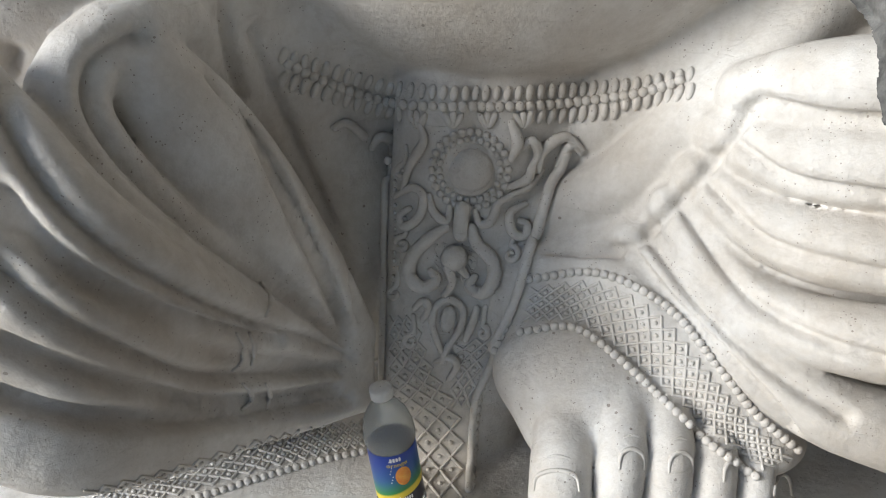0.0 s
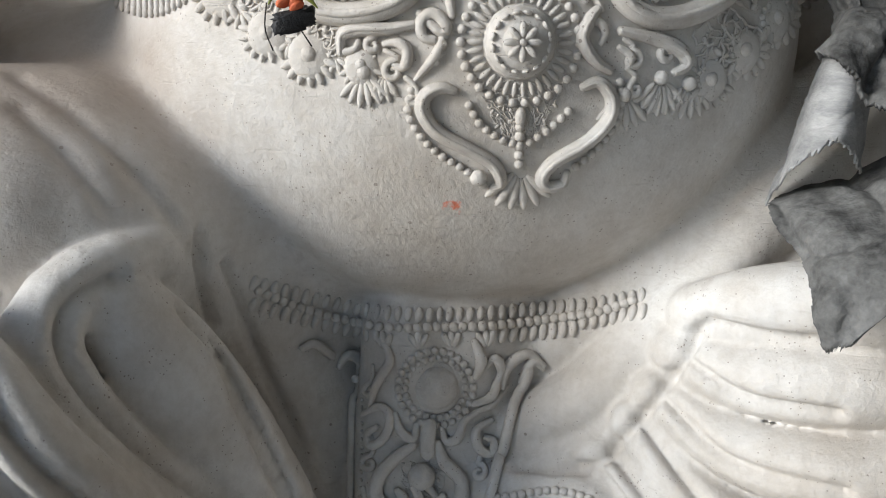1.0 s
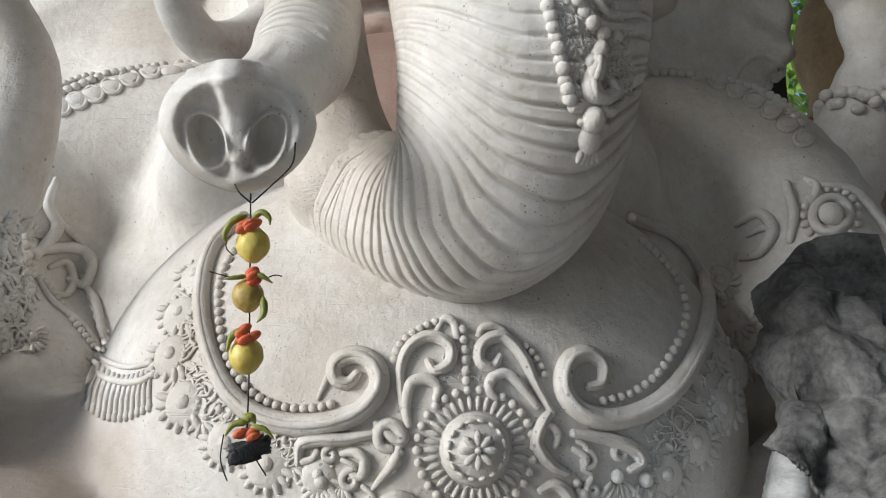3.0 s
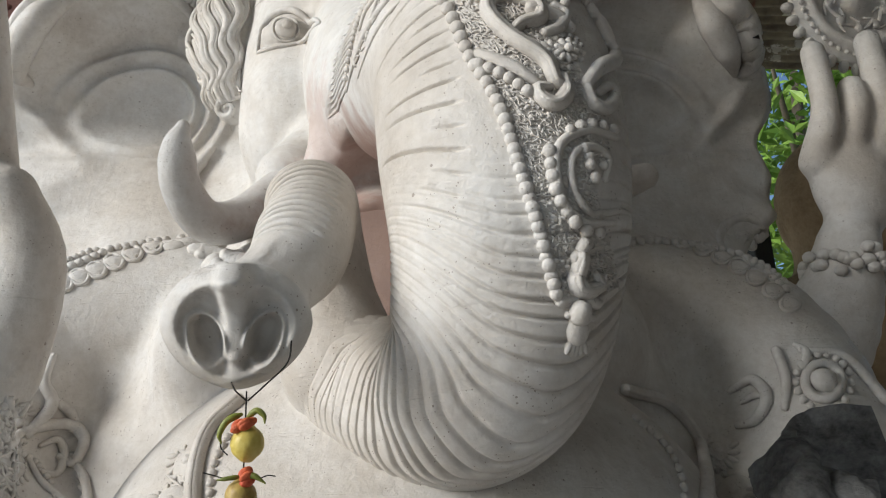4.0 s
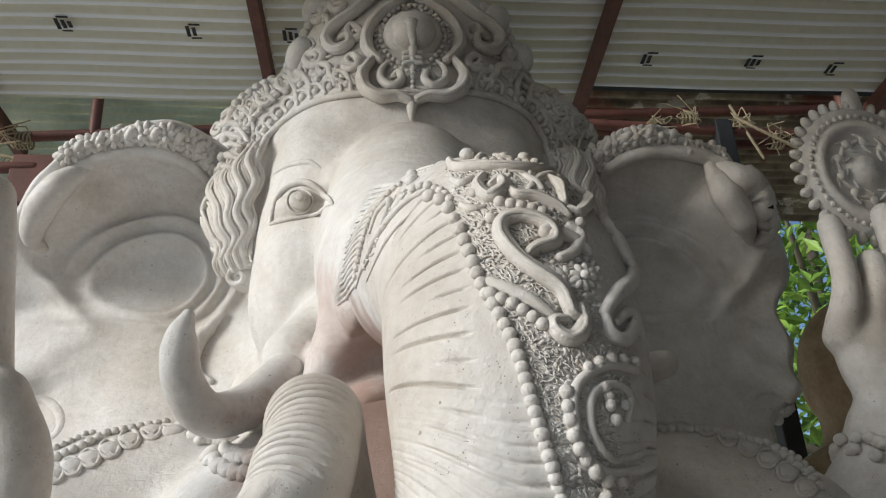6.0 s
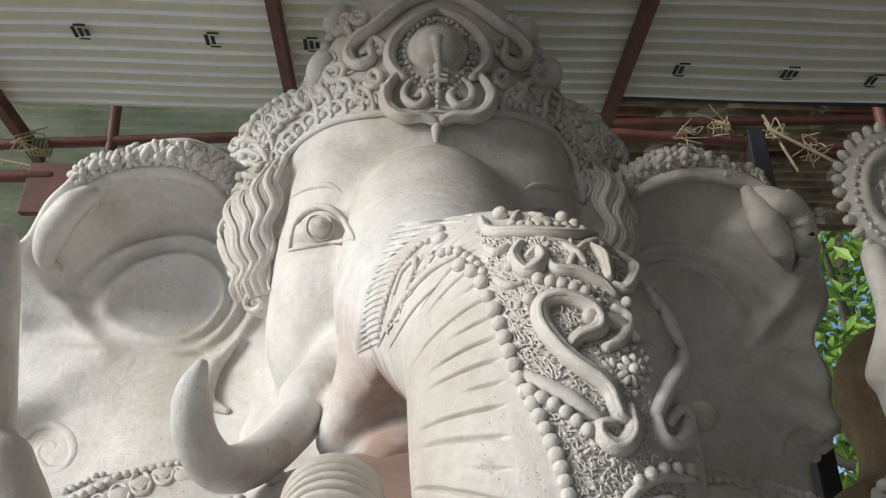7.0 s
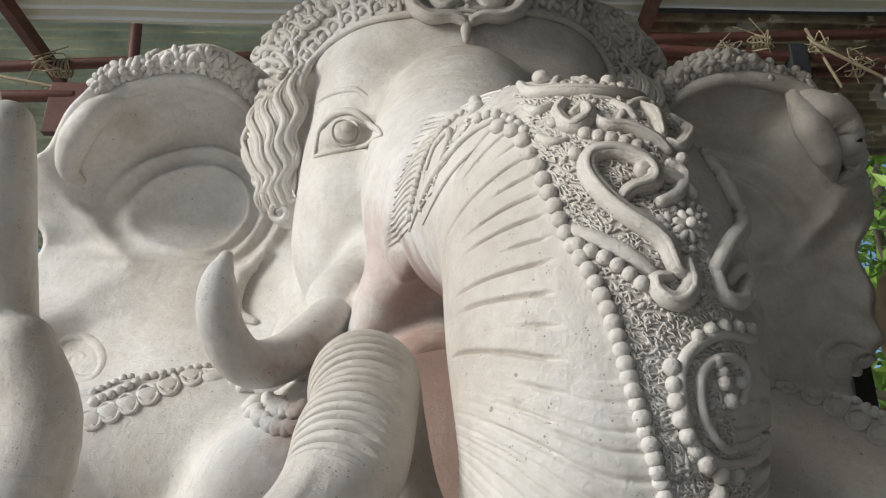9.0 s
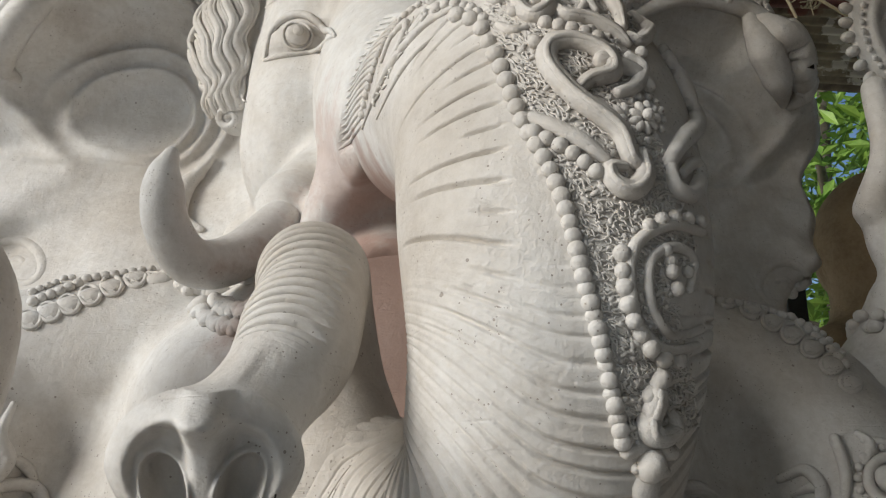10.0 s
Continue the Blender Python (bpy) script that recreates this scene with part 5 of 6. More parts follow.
# ears: flower garland along the top rim, a stud and a lobe scroll
be = Board((0.0323, -0.0065, 1.8762), (0.0272, 0.898, 0.4391), (0.9994, -0.0329, 0.0054), ("ear_a", "ear_b"))
for m in (0, 1):
    g = (lambda pts: pts) if not m else (lambda pts: [(1556 - a, b + 4) for a, b in pts])
    rim = spline(g([(165, 300), (220, 278), (290, 268), (350, 272), (400, 292), (425, 318)]), 15)
    for i, (u, v) in enumerate(rim):
        if i % 2 == 0:
            be.bead(u, v - 6, 7, 1.6, 0.9)
            for k_ in range(7):
                a_ = k_ * 2 * math.pi / 7
                be.bead(u + 12 * math.cos(a_), v - 6 - 10 * math.sin(a_), 5.5, 1.0, 0.8, 1.5, a_)
            be.fan(u, v - 2, 10, 170, 6, 12, 34, 6.5)
            be.fan(u, v - 4, 200, 340, 5, 10, 24, 5)
        else:
            be.bar([(u - 8, v + 10), (u - 2, v - 8), (u + 8, v - 20), (u + 14, v - 12)], [4, 8, 7, 4], lift=0.9)
            be.bar([(u + 6, v + 10), (u + 2, v - 4), (u - 8, v - 12)], [4, 7, 4], lift=0.9)
            be.bead(u, v + 2, 6, 1.6)
    be.bar(g([(98, 440), (118, 382), (185, 318), (260, 293), (330, 291), (385, 312), (424, 350), (445, 400)]), [8, 13, 15, 15, 15, 13, 9, 5], lift=0.15)
    be.bead(*g([(140, 362)])[0], 13, 0.6, 1.0, 1.2, 1.5)
    be.bar(g([(128, 358), (140, 352), (152, 358)]), 4, lift=1.8)
    be.bar(g([(200, 318), (150, 345), (115, 390), (100, 440), (120, 462)]), [10, 24, 26, 18, 8], lift=0.5)
    q = g([(110, 790)])[0]
    be.curl(*q, 58, 200 if not m else -20, -1.4 if not m else 1.4, 13, g([(40, 830), (50, 800)]), -0.75)
    be.bar(g([(440, 590), (400, 640), (385, 700), (420, 720)]), [6, 16, 14, 6])

# the folded point of the far ear's rim
be.bar([(1352, 322), (1385, 372), (1408, 420), (1424, 464)], [12, 27, 24, 7], lift=0.8)

# shoulders: garland of medallions and the fringe of the collar
bs = Board((0.0432, -0.0719, 1.5869), (0.0803, 0.9206, 0.3821), (0.9967, -0.0699, -0.041), ("body",))
for path in ([(105, 630), (165, 605), (230, 575), (300, 548), (345, 540)], [(1120, 528), (1190, 540), (1250, 562), (1300, 588), (1350, 620), (1400, 660)]):
    s_ = spline(path, 9)
    for u, v in s_:
        bs.bead(u, v, 15, 0.0, 0.45, 1.25, 0.4)
        bs.hoop(u, v, 17, 3.5, 0.85)
        bs.hoop(u, v, 9, 2.5, 0.85)
        bs.fan(u, v + 4, 225, 315, 4, 0, 14, 3.5)
    bs.beads([(u - 4, v - 22) for u, v in path], 8, 15)
    bs.beads([(u - 6, v - 36) for u, v in path], 6, 13)
for i in range(14):
    t_ = i / 13
    bs.bead(335 + 120 * t_, 545 + 12 * math.sin(3 * t_), 13, 0.4, 0.9, 1.3, i)
    bs.bead(345 + 100 * t_, 570 + 22 * t_, 12, 0.4, 0.9, 1.5, 1.2 * i)
    bs.bead(370 + 70 * t_, 595 + 18 * math.sin(2 * t_), 11, 0.4, 0.9, 1.6, i)


# armlets, with a scroll border
bm_ = Board((0.0356, -0.0316, 1.525), (0.0739, 0.9814, 0.1773), (0.9972, -0.0703, -0.0267), ("body", "palm"))
for path, w in (
    ([(60, 520), (100, 470), (85, 430), (100, 385)], [8, 11, 9, 5]), ([(25, 530), (70, 510), (130, 505), (165, 530), (150, 570), (120, 560)], [6, 9, 10, 9, 6]), ([(85, 540), (115, 530), (130, 560), (115, 590), (85, 580)], [4, 7, 7, 4]),
    ([(150, 570), (170, 600), (178, 650), (185, 690)], [5, 8, 7, 4]), ([(60, 550), (90, 600), (140, 640), (175, 690)], [4, 6, 5]), ([(100, 460), (130, 480), (145, 500)], [5, 9, 6]),
    ([(1300, 460), (1340, 440), (1365, 470), (1345, 510), (1310, 520)], [6, 10, 10, 6]), ([(1385, 390), (1400, 440), (1395, 490)], [8, 9, 6]), ([(1430, 390), (1500, 400), (1545, 450), (1568, 480)], [6, 10, 10]),
    ([(1320, 480), (1350, 465), (1370, 480)], [4, 7, 5]), ([(1420, 380), (1440, 395), (1430, 420)], [5, 8, 5]),
):
    bm_.bar(path, w)
bm_.beads([(40, 545), (80, 570), (130, 640), (170, 690)], 6, 12)
for i in range(7):
    bm_.bead(150 + 6 * i, 560 + 18 * i, 6, 0.3, 0.9, 2.2, radians(-30))
bm_.hoop(1465, 445, 32, 8)
bm_.bead(1465, 445, 20, 0.3)
bm_.ring(1465, 445, 48, 18, 7)
# bracelet of flowers on the raised wrist
for i in range(15):
    bm_.rosette(-40 + 95 * random.random(), 470 + 210 * (i / 14), 15, True, 360 * random.random())
bm_.net([(-40, 450), (60, 450), (50, 700), (-40, 700)], 12, 8, 1.0)

# the disc in the rear hand
DC = Vector((1.64, 2.14, 3.16))
right_d, up_d, out_d = np.array([1, 0.10, 0.0]), np.array([0.0, -0.12, 1.0]), np.array([-0.10, -1.0, -0.12])
for q in (right_d, up_d, out_d):
    q /= np.linalg.norm(q)


def disc_pt(r, a, h=0.0):
    return np.array(DC) + (right_d * math.cos(a) + up_d * math.sin(a)) * r + out_d * h


prof = [(0.0, 0.035), (0.05, 0.03), (0.055, 0.012), (0.15, 0.012), (0.155, 0.028), (0.185, 0.028), (0.19, 0.012), (0.235, 0.014), (0.245, 0.0), (0.235, -0.02), (0.0, -0.025)]
clay.grid(np.array([[disc_pt(max(r, 1e-4), a, h) for a in np.linspace(0, 2 * np.pi, 72, endpoint=False)] for r, h in prof]), True)
for i in range(34):
    a = 2 * math.pi * i / 34
    ra, ta = right_d * math.cos(a) + up_d * math.sin(a), up_d * math.cos(a) - right_d * math.sin(a)
    clay.blob(disc_pt(0.252, a), [ra * 0.026, ta * 0.017, out_d * 0.018])
for i in range(44):
    a = 2 * math.pi * i / 44
    clay.blob(disc_pt(0.205, a, 0.014), [right_d * 0.010, up_d * 0.010, out_d * 0.008])
for i in range(10):
    a = 2 * math.pi * i / 10
    pts = [disc_pt(0.075 + 0.06 * f, a + 0.35 * math.sin(6 * f), 0.014) for f in np.linspace(0, 1, 8)]
    clay.tube(pts, [0.004, 0.006, 0.008, 0.008, 0.007, 0.006, 0.005, 0.004], 8)
    clay.blob(disc_pt(0.11, a + 0.3, 0.016), [right_d * 0.017, up_d * 0.017, out_d * 0.010])
clay.blob(disc_pt(0.275, math.pi / 2), [right_d * 0.035, up_d * 0.05, out_d * 0.03])
clay.tube([disc_pt(0.24, -math.pi / 2), disc_pt(0.36, -math.pi / 2), disc_pt(0.7, -math.pi / 2)], 0.028, 12)
# bracelet of the rear wrist
for i in range(60):
    a, z = random.random() * 6.28, random.random()
    clay.blob((1.455 + 0.115 * math.cos(a), 2.19 + 0.115 * math.sin(a), 2.20 + 0.07 * z), [(0.020, 0, 0), (0, 0.020, 0), (0, 0, 0.018)])

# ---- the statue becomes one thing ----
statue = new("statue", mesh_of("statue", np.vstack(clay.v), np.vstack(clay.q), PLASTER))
tagged(statue, "unpainted off-white plaster idol, seated, elephant-headed, with carved ornaments", "statue")

# ---- the shed ----
def corrugated(name, x0, x1, y0, y1, z, mat, pitch=0.076, depth=0.040, slope=0.0, cross=0.0):
    n = int(abs(y1 - y0) / pitch * 8)
    y = np.linspace(y0, y1, n + 1)
    prof = np.cos((y - y0) / pitch * 2 * np.pi) * depth / 2
    x = np.linspace(x0, x1, 14)
    X, Y = np.meshgrid(x, y, indexing="ij")
    Z = z + prof[None] + slope * (Y - y0) + cross * (X - x0) + 0.004 * np.sin(X * 5 + Y * 3)
    top = np.stack([X, Y, Z], -1)
    bot = top.copy()
    bot[..., 2] += 0.0025
    c = Clay()
    c.grid(top)
    c.grid(bot[::-1])
    return new(name, mesh_of(name, np.vstack(c.v), np.vstack(c.q), mat))


roof = tagged(new("roof"), "corrugated metal shed roof on red-oxide steel rafters", "roof", kind="structure")
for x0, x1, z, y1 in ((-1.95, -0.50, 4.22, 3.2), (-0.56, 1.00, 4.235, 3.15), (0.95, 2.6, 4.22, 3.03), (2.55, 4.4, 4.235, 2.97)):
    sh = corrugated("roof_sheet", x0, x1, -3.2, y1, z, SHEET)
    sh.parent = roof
for x in (-1.90, -0.53, 0.965, 2.45, 3.95):
    part("rafter", block(bmesh.new(), (x - 0.025, -3.2, 4.13), (x + 0.025, 3.6, 4.20), 0.004), RUST_STEEL, roof)
lean = tagged(new("lean_to_roof"), "old rusty and green corrugated sheets on steel pipes", "roof", kind="structure")
corrugated("old_sheet", -5.0, 0.9, 3.1, 6.2, 4.62, SHEET_GREEN, slope=-0.10).parent = lean
corrugated("old_sheet", 0.8, 5.5, 3.1, 4.7, 4.62, SHEET_OLD, slope=-0.12).parent = lean
ground = tagged(new("ground", mesh_of("ground", [(-400, -400, 0), (400, -400, 0), (400, 400, 0), (-400, 400, 0)], [(0, 1, 2, 3)], EARTH, False)), "packed brown earth yard", "ground", kind="structure")
# two unseen walls, added to keep light off the right and the front
tagged(part("light_block_east", block(bmesh.new(), (3.6, -3.0, 0), (3.8, 3.2, 4.1)), BLOCKER_DARK), "added dark wall, unseen, blocking light from the right", "wall", kind="structure")
tagged(part("light_block_south", block(block(bmesh.new(), (-1.7, -3.2, 2.5), (3.6, -3.0, 4.1)), (0.9, -3.2, 0), (3.6, -3.0, 2.5)), BLOCKER_DARK), "added dark wall, unseen, blocking front light above a wide opening", "wall", kind="structure")
# unseen floor added to steer bounce light; pale so the legs and roof brighten
tagged(part("floor", block(bmesh.new(), (-1.7, -3.0, -0.05), (3.6, 3.4, 0.02)), FLOOR), "added unseen shed floor, pale to bounce light upwards", "floor", kind="structure")


def rod(parent, name, a, b, r, mat, ns=10):
    c = Clay()
    c.tube([a, (np.array(a) + np.array(b)) / 2, b], r, ns)
    ob = new(name, mesh_of(name, np.vstack(c.v), np.vstack(c.q), mat))
    ob.parent = parent
    return ob


# steel pipes, clamps, sticks and old rope under the lean-to
ROPE = speckled("old_coir_rope", (0.28, 0.22, 0.13), (0.48, 0.40, 0.26), 60.0, 0.95)
for a, b in (((-3.4, 3.45, 4.06), (-0.3, 3.45, 4.27)), ((-1.50, 3.40, 4.55), (-1.49, 3.46, 4.10)), ((-2.3, 3.2, 3.80), (-1.62, 3.2, 3.82)),
             ((1.0, 3.45, 4.37), (4.0, 3.45, 4.52)), ((1.0, 3.40, 4.28), (3.0, 3.40, 4.19)), ((1.80, 3.5, 4.22), (4.0, 3.5, 4.33)), ((2.45, 3.3, 4.20), (2.47, 3.3, 4.6))):
    rod(lean, "pipe", a, b, 0.028, RUST_STEEL)
for a, b in (((1.88, 3.38, 4.40), (2.0, 3.38, 4.06)), ((-2.2, 3.3, 4.02), (-1.45, 3.3, 3.87)), ((1.85, 3.3, 4.26), (2.65, 3.3, 3.75))):
    rod(lean, "stick", a, b, 0.008, ROPE)
part("post", block(bmesh.new(), (1.77, 3.36, 0.0), (1.86, 3.44, 4.30), 0.006), BLACK, lean)
part("gusset_plate", block(bmesh.new(), (-1.72, 3.18, 3.62), (-1.50, 3.22, 3.88), 0.004), RUST_STEEL, lean)
part("fascia", block(bmesh.new(), (0.98, 3.06, 4.25), (4.4, 3.09, 4.31), 0.004), BLACK, lean)
rnd = random.Random(5)
for x, z in ((-1.86, 4.12), (-1.80, 3.95), (1.93, 4.30), (1.62, 4.33), (1.45, 4.28), (2.1, 4.2)):
    c = Clay()
    for i in range(6):
        p0 = np.array([x, 3.36, z])
        pts = [p0 + np.array([rnd.uniform(-0.06, 0.06), rnd.uniform(-0.04, 0.02), rnd.uniform(-0.06, 0.035)]) * (k / 2) for k in range(5)]
        c.tube(spline(pts, 14), 0.0035, 5)
    for k in range(4):
        ring_ = [(x + 0.02 * k, 3.45 + 0.042 * math.cos(a), z + 0.02 + 0.042 * math.sin(a)) for a in np.linspace(0, 6.0, 12)]
        c.tube(ring_, 0.006, 5)
    ob = new("rope_lashing", mesh_of("rope_lashing", np.vstack(c.v), np.vstack(c.q), ROPE))
    ob.parent = lean


# inked marks on the sheets: plain bars and blocks
def mark(x, y, wide):
    bm = bmesh.new()
    for i in range(3 if wide else 2):
        dx = (i - 1) * 0.026
        block(bm, (x + dx - 0.009, y - 0.030 + 0.008 * i, 4.198), (x + dx + 0.007, y + 0.034 - 0.006 * i, 4.2005))
    block(bm, (x - 0.02, y - 0.045, 4.198), (x + 0.03, y - 0.036, 4.2005))
    block(bm, (x - 0.02, y + 0.040, 4.198), (x + 0.024, y + 0.047, 4.2005))
    return part("printed_mark", bm, BLACK, roof, "black inked maker's mark, worn")


for x, y, wide in ((-1.369, 2.652, True), (-0.823, 2.679, False), (-0.407, 2.691, True), (1.233, 2.789, False), (1.731, 2.793, True), (2.138, 2.828, False)):
    mark(x, y, wide)

# ---- loose things ----
# charm of limes and chillies on a thread, hung from the trunk's end
LIME = speckled("yellow_lime_skin", (0.50, 0.36, 0.05), (0.66, 0.56, 0.16), 26.0, 0.45, 0.0, 0.001)
LIME_DRY = speckled("browned_lime_skin", (0.20, 0.10, 0.03), (0.60, 0.46, 0.12), 22.0, 0.5, 0.0, 0.001)
CHILLI = speckled("green_chilli_skin", (0.10, 0.13, 0.02), (0.30, 0.32, 0.06), 40.0, 0.4)
RED = speckled("vermilion_chilli", (0.50, 0.06, 0.02), (0.78, 0.20, 0.08), 50.0, 0.6)
COAL = speckled("charcoal", (0.006, 0.006, 0.007), (0.022, 0.022, 0.024), 60.0, 0.55, 0.0, 0.004)
THREAD = speckled("black_thread", (0.01, 0.01, 0.01), (0.03, 0.025, 0.02), 90.0, 0.8)
charm = tagged(new("lime_charm"), "string of three yellow limes, chillies and charcoal hanging from the trunk", "hanging charm")
HX, HY = -0.112, 0.865


def clay_part(name, fill, mat, parent, label=""):
    c = Clay()
    fill(c)
    ob = new(name, mesh_of(name, np.vstack(c.v), np.vstack(c.q), mat))
    ob.parent = parent
    return tagged(ob, label) if label else ob


def lime(c, x, z, r):
    v2, q2 = _ball(10)
    n = np.array([noise.noise(Vector(p) * 2.2 + Vector((z * 9, 0, 0))) for p in v2])[:, None]
    v2 = v2 * (1 + 0.06 * n)
    v2[:, 2] *= 1.04 + 0.10 * np.exp(-((np.abs(v2[:, 2]) - 1) / 0.12) ** 2)
    c.add(v2 * r + np.array([x, HY, z]), q2)


for x, z, r, m in ((HX + 0.003, 1.648, 0.0185, LIME), (HX - 0.002, 1.592, 0.0170, LIME_DRY), (HX - 0.003, 1.527, 0.0185, LIME)):
    clay_part("lime", lambda c: lime(c, x, z, r), m, charm, "half-dried browned lime" if m is LIME_DRY else "")


def chilli(pts, r):
    clay_part("chilli", lambda c: c.tube(spline([(HX + a, HY + b, z) for a, b, z in pts], 16), np.interp(np.linspace(0, 1, 16), [0, 0.15, 0.6, 1], [r * 0.5, r, r * 0.8, r * 0.2]), 8), CHILLI, charm)


chilli([(-0.004, -0.006, 1.679), (-0.018, -0.010, 1.672), (-0.026, -0.010, 1.658), (-0.024, -0.008, 1.648)], 0.0045)
chilli([(0.004, -0.008, 1.676), (0.014, -0.012, 1.682), (0.022, -0.012, 1.676), (0.023, -0.012, 1.668)], 0.004)
chilli([(0.002, -0.010, 1.613), (0.014, -0.014, 1.612), (0.026, -0.014, 1.604)], 0.004)
chilli([(-0.002, -0.010, 1.612), (-0.016, -0.014, 1.610), (-0.026, -0.014, 1.609)], 0.003)
chilli([(0.016, -0.010, 1.588), (0.017, -0.012, 1.572), (0.010, -0.012, 1.562)], 0.0045)
chilli([(-0.004, -0.010, 1.554), (-0.016, -0.012, 1.548), (-0.022, -0.012, 1.532)], 0.005)
chilli([(0.0, -0.010, 1.457), (-0.014, -0.012, 1.455), (-0.022, -0.012, 1.444)], 0.004)
chilli([(0.004, -0.010, 1.452), (0.018, -0.012, 1.450), (0.028, -0.012, 1.440)], 0.0035)
chilli([(-0.004, -0.006, 1.460), (0.004, -0.008, 1.462), (0.008, -0.008, 1.456)], 0.006)
for z in (1.670, 1.612, 1.550, 1.447):
    def petals(c):
        g = random.Random(int(z * 1000))
        for _ in range(5):
            a = g.uniform(0, 6.28)
            c.blob((HX + 0.007 * math.cos(a), HY - 0.012 + 0.004 * math.sin(a), z + g.uniform(-0.007, 0.006)), [(0.0075, 0.002, 0.002), (0, 0.004, 0.001), (0.001, -0.002, 0.0055)])
    clay_part("red_chilli_knot", petals, RED, charm)


def coal(c):
    v2, q2 = _ball(8)
    v2 = np.sign(v2) * np.abs(v2) ** 0.55
    n = np.array([noise.cell(Vector(p) * 2.6) for p in v2])[:, None]
    v2 = v2 * (1 + 0.16 * (n - 0.5))
    R = np.array(Euler((0.2, -0.28, 0.3)).to_matrix())
    c.add(v2 * np.array([0.025, 0.011, 0.0115]) @ R.T + np.array([HX + 0.001, HY - 0.004, 1.428]), q2)


clay_part("charcoal", coal, COAL, charm)


def thread(c):
    c.tube([(HX, HY, 1.705), (HX, HY, 1.60), (HX, HY, 1.50), (HX - 0.002, HY, 1.43)], 0.0010, 6)
    c.tube(spline([(HX + 0.002, HY, 1.695), (HX + 0.022, HY - 0.005, 1.712), (HX + 0.046, HY - 0.01, 1.735), (HX + 0.050, HY - 0.01, 1.76)], 14), 0.0010, 6)
    c.tube(spline([(HX, HY, 1.695), (HX - 0.012, HY - 0.004, 1.706), (HX - 0.02, HY + 0.01, 1.72)], 8), 0.0010, 6)
    c.tube(spline([(HX - 0.024, HY - 0.01, 1.445), (HX - 0.027, HY - 0.01, 1.42), (HX - 0.020, HY - 0.01, 1.398)], 8), 0.0008, 5)
    c.tube(spline([(HX + 0.010, HY - 0.01, 1.418), (HX + 0.020, HY - 0.01, 1.402)], 5), 0.0008, 5)
    c.tube(spline([(HX - 0.024, HY - 0.008, 1.660), (HX - 0.026, HY, 1.645), (HX - 0.018, HY, 1.636)], 8), 0.0008, 5)
    c.tube(spline([(HX + 0.018, HY - 0.014, 1.608), (HX + 0.028, HY - 0.014, 1.612), (HX + 0.036, HY - 0.014, 1.611)], 8), 0.0008, 5)
    c.tube(spline([(HX - 0.02, HY - 0.014, 1.611), (HX - 0.04, HY - 0.014, 1.617)], 5), 0.0008, 5)


clay_part("thread", thread, THREAD, charm)

# plastic juice bottle on the seat beside the apron
PLASTIC, t_, b_ = shader("clear_bottle_plastic", 0.16)
b_.inputs["Base Color"].default_value = (0.80, 0.82, 0.82, 1)
b_.inputs["Transmission Weight"].default_value = 0.85
b_.inputs["IOR"].default_value = 1.25
CAP = speckled("white_cap_plastic", (0.55, 0.54, 0.52), (0.70, 0.69, 0.67), 30.0, 0.5)
LABEL, t_, b_ = shader("printed_bottle_label", 0.35)
v_ = coords(t_)
sp_ = t_.nodes.new("ShaderNodeSeparateXYZ")
t_.links.new(v_, sp_.inputs[0])
wob_ = maths(t_, "ADD", sp_.outputs["Z"], maths(t_, "MULTIPLY", sp_.outputs["X"], -0.35))
t_.links.new(ramp(t_, maths(t_, "MULTIPLY", wob_, 5.0), [(0.28, (0.012, 0.014, 0.03)), (0.405, (0.014, 0.015, 0.03)), (0.415, (0.75, 0.58, 0.03)), (0.46, (0.70, 0.55, 0.04)), (0.48, (0.03, 0.22, 0.05)), (0.62, (0.02, 0.10, 0.28)), (0.80, (0.012, 0.05, 0.33))]), b_.inputs["Base Color"])
ORANGE = speckled("printed_orange", (0.75, 0.20, 0.02), (0.85, 0.42, 0.08), 90.0, 0.4)
WHITE_INK = speckled("white_ink", (0.75, 0.75, 0.75), (0.85, 0.85, 0.85), 90.0, 0.4)
YELLOW_INK = speckled("yellow_ink", (0.75, 0.55, 0.03), (0.85, 0.65, 0.08), 90.0, 0.4)
bottle = tagged(new("juice_bottle"), "empty clear plastic bottle with blue printed label and white cap", "bottle")
bottle.location = (-0.062, 0.985, 0.311)
bottle.rotation_euler = (0.0, -0.12, 0.0)
bottle.scale = (1.2, 1.2, 1.02)


def lathe(name, prof, mat, parent, label="", ns=48):
    c = Clay()
    a = np.linspace(0, 2 * np.pi, ns, endpoint=False)
    c.grid(np.array([[(r * math.cos(x), r * math.sin(x), z) for x in a] for r, z in prof]), True)
    ob = new(name, mesh_of(name, np.vstack(c.v), np.vstack(c.q), mat))
    ob.parent = parent
    return tagged(ob, label) if label else ob


outer = [(0.0005, 0.004), (0.022, 0.002), (0.030, 0.003), (0.034, 0.010), (0.034, 0.055), (0.032, 0.058), (0.032, 0.172), (0.034, 0.176), (0.0345, 0.190), (0.033, 0.205), (0.028, 0.224), (0.020, 0.240), (0.0135, 0.250), (0.0125, 0.256), (0.0125, 0.268)]
lathe("bottle_body", outer + [(r - 0.0008, z + 0.0004) for r, z in outer[::-1]], PLASTIC, bottle)
lathe("cap", [(0.0005, 0.275), (0.012, 0.275), (0.0145, 0.2735), (0.0150, 0.270), (0.0150, 0.258), (0.0148, 0.2575), (0.0130, 0.2575)], CAP, bottle, "white ribbed screw cap")
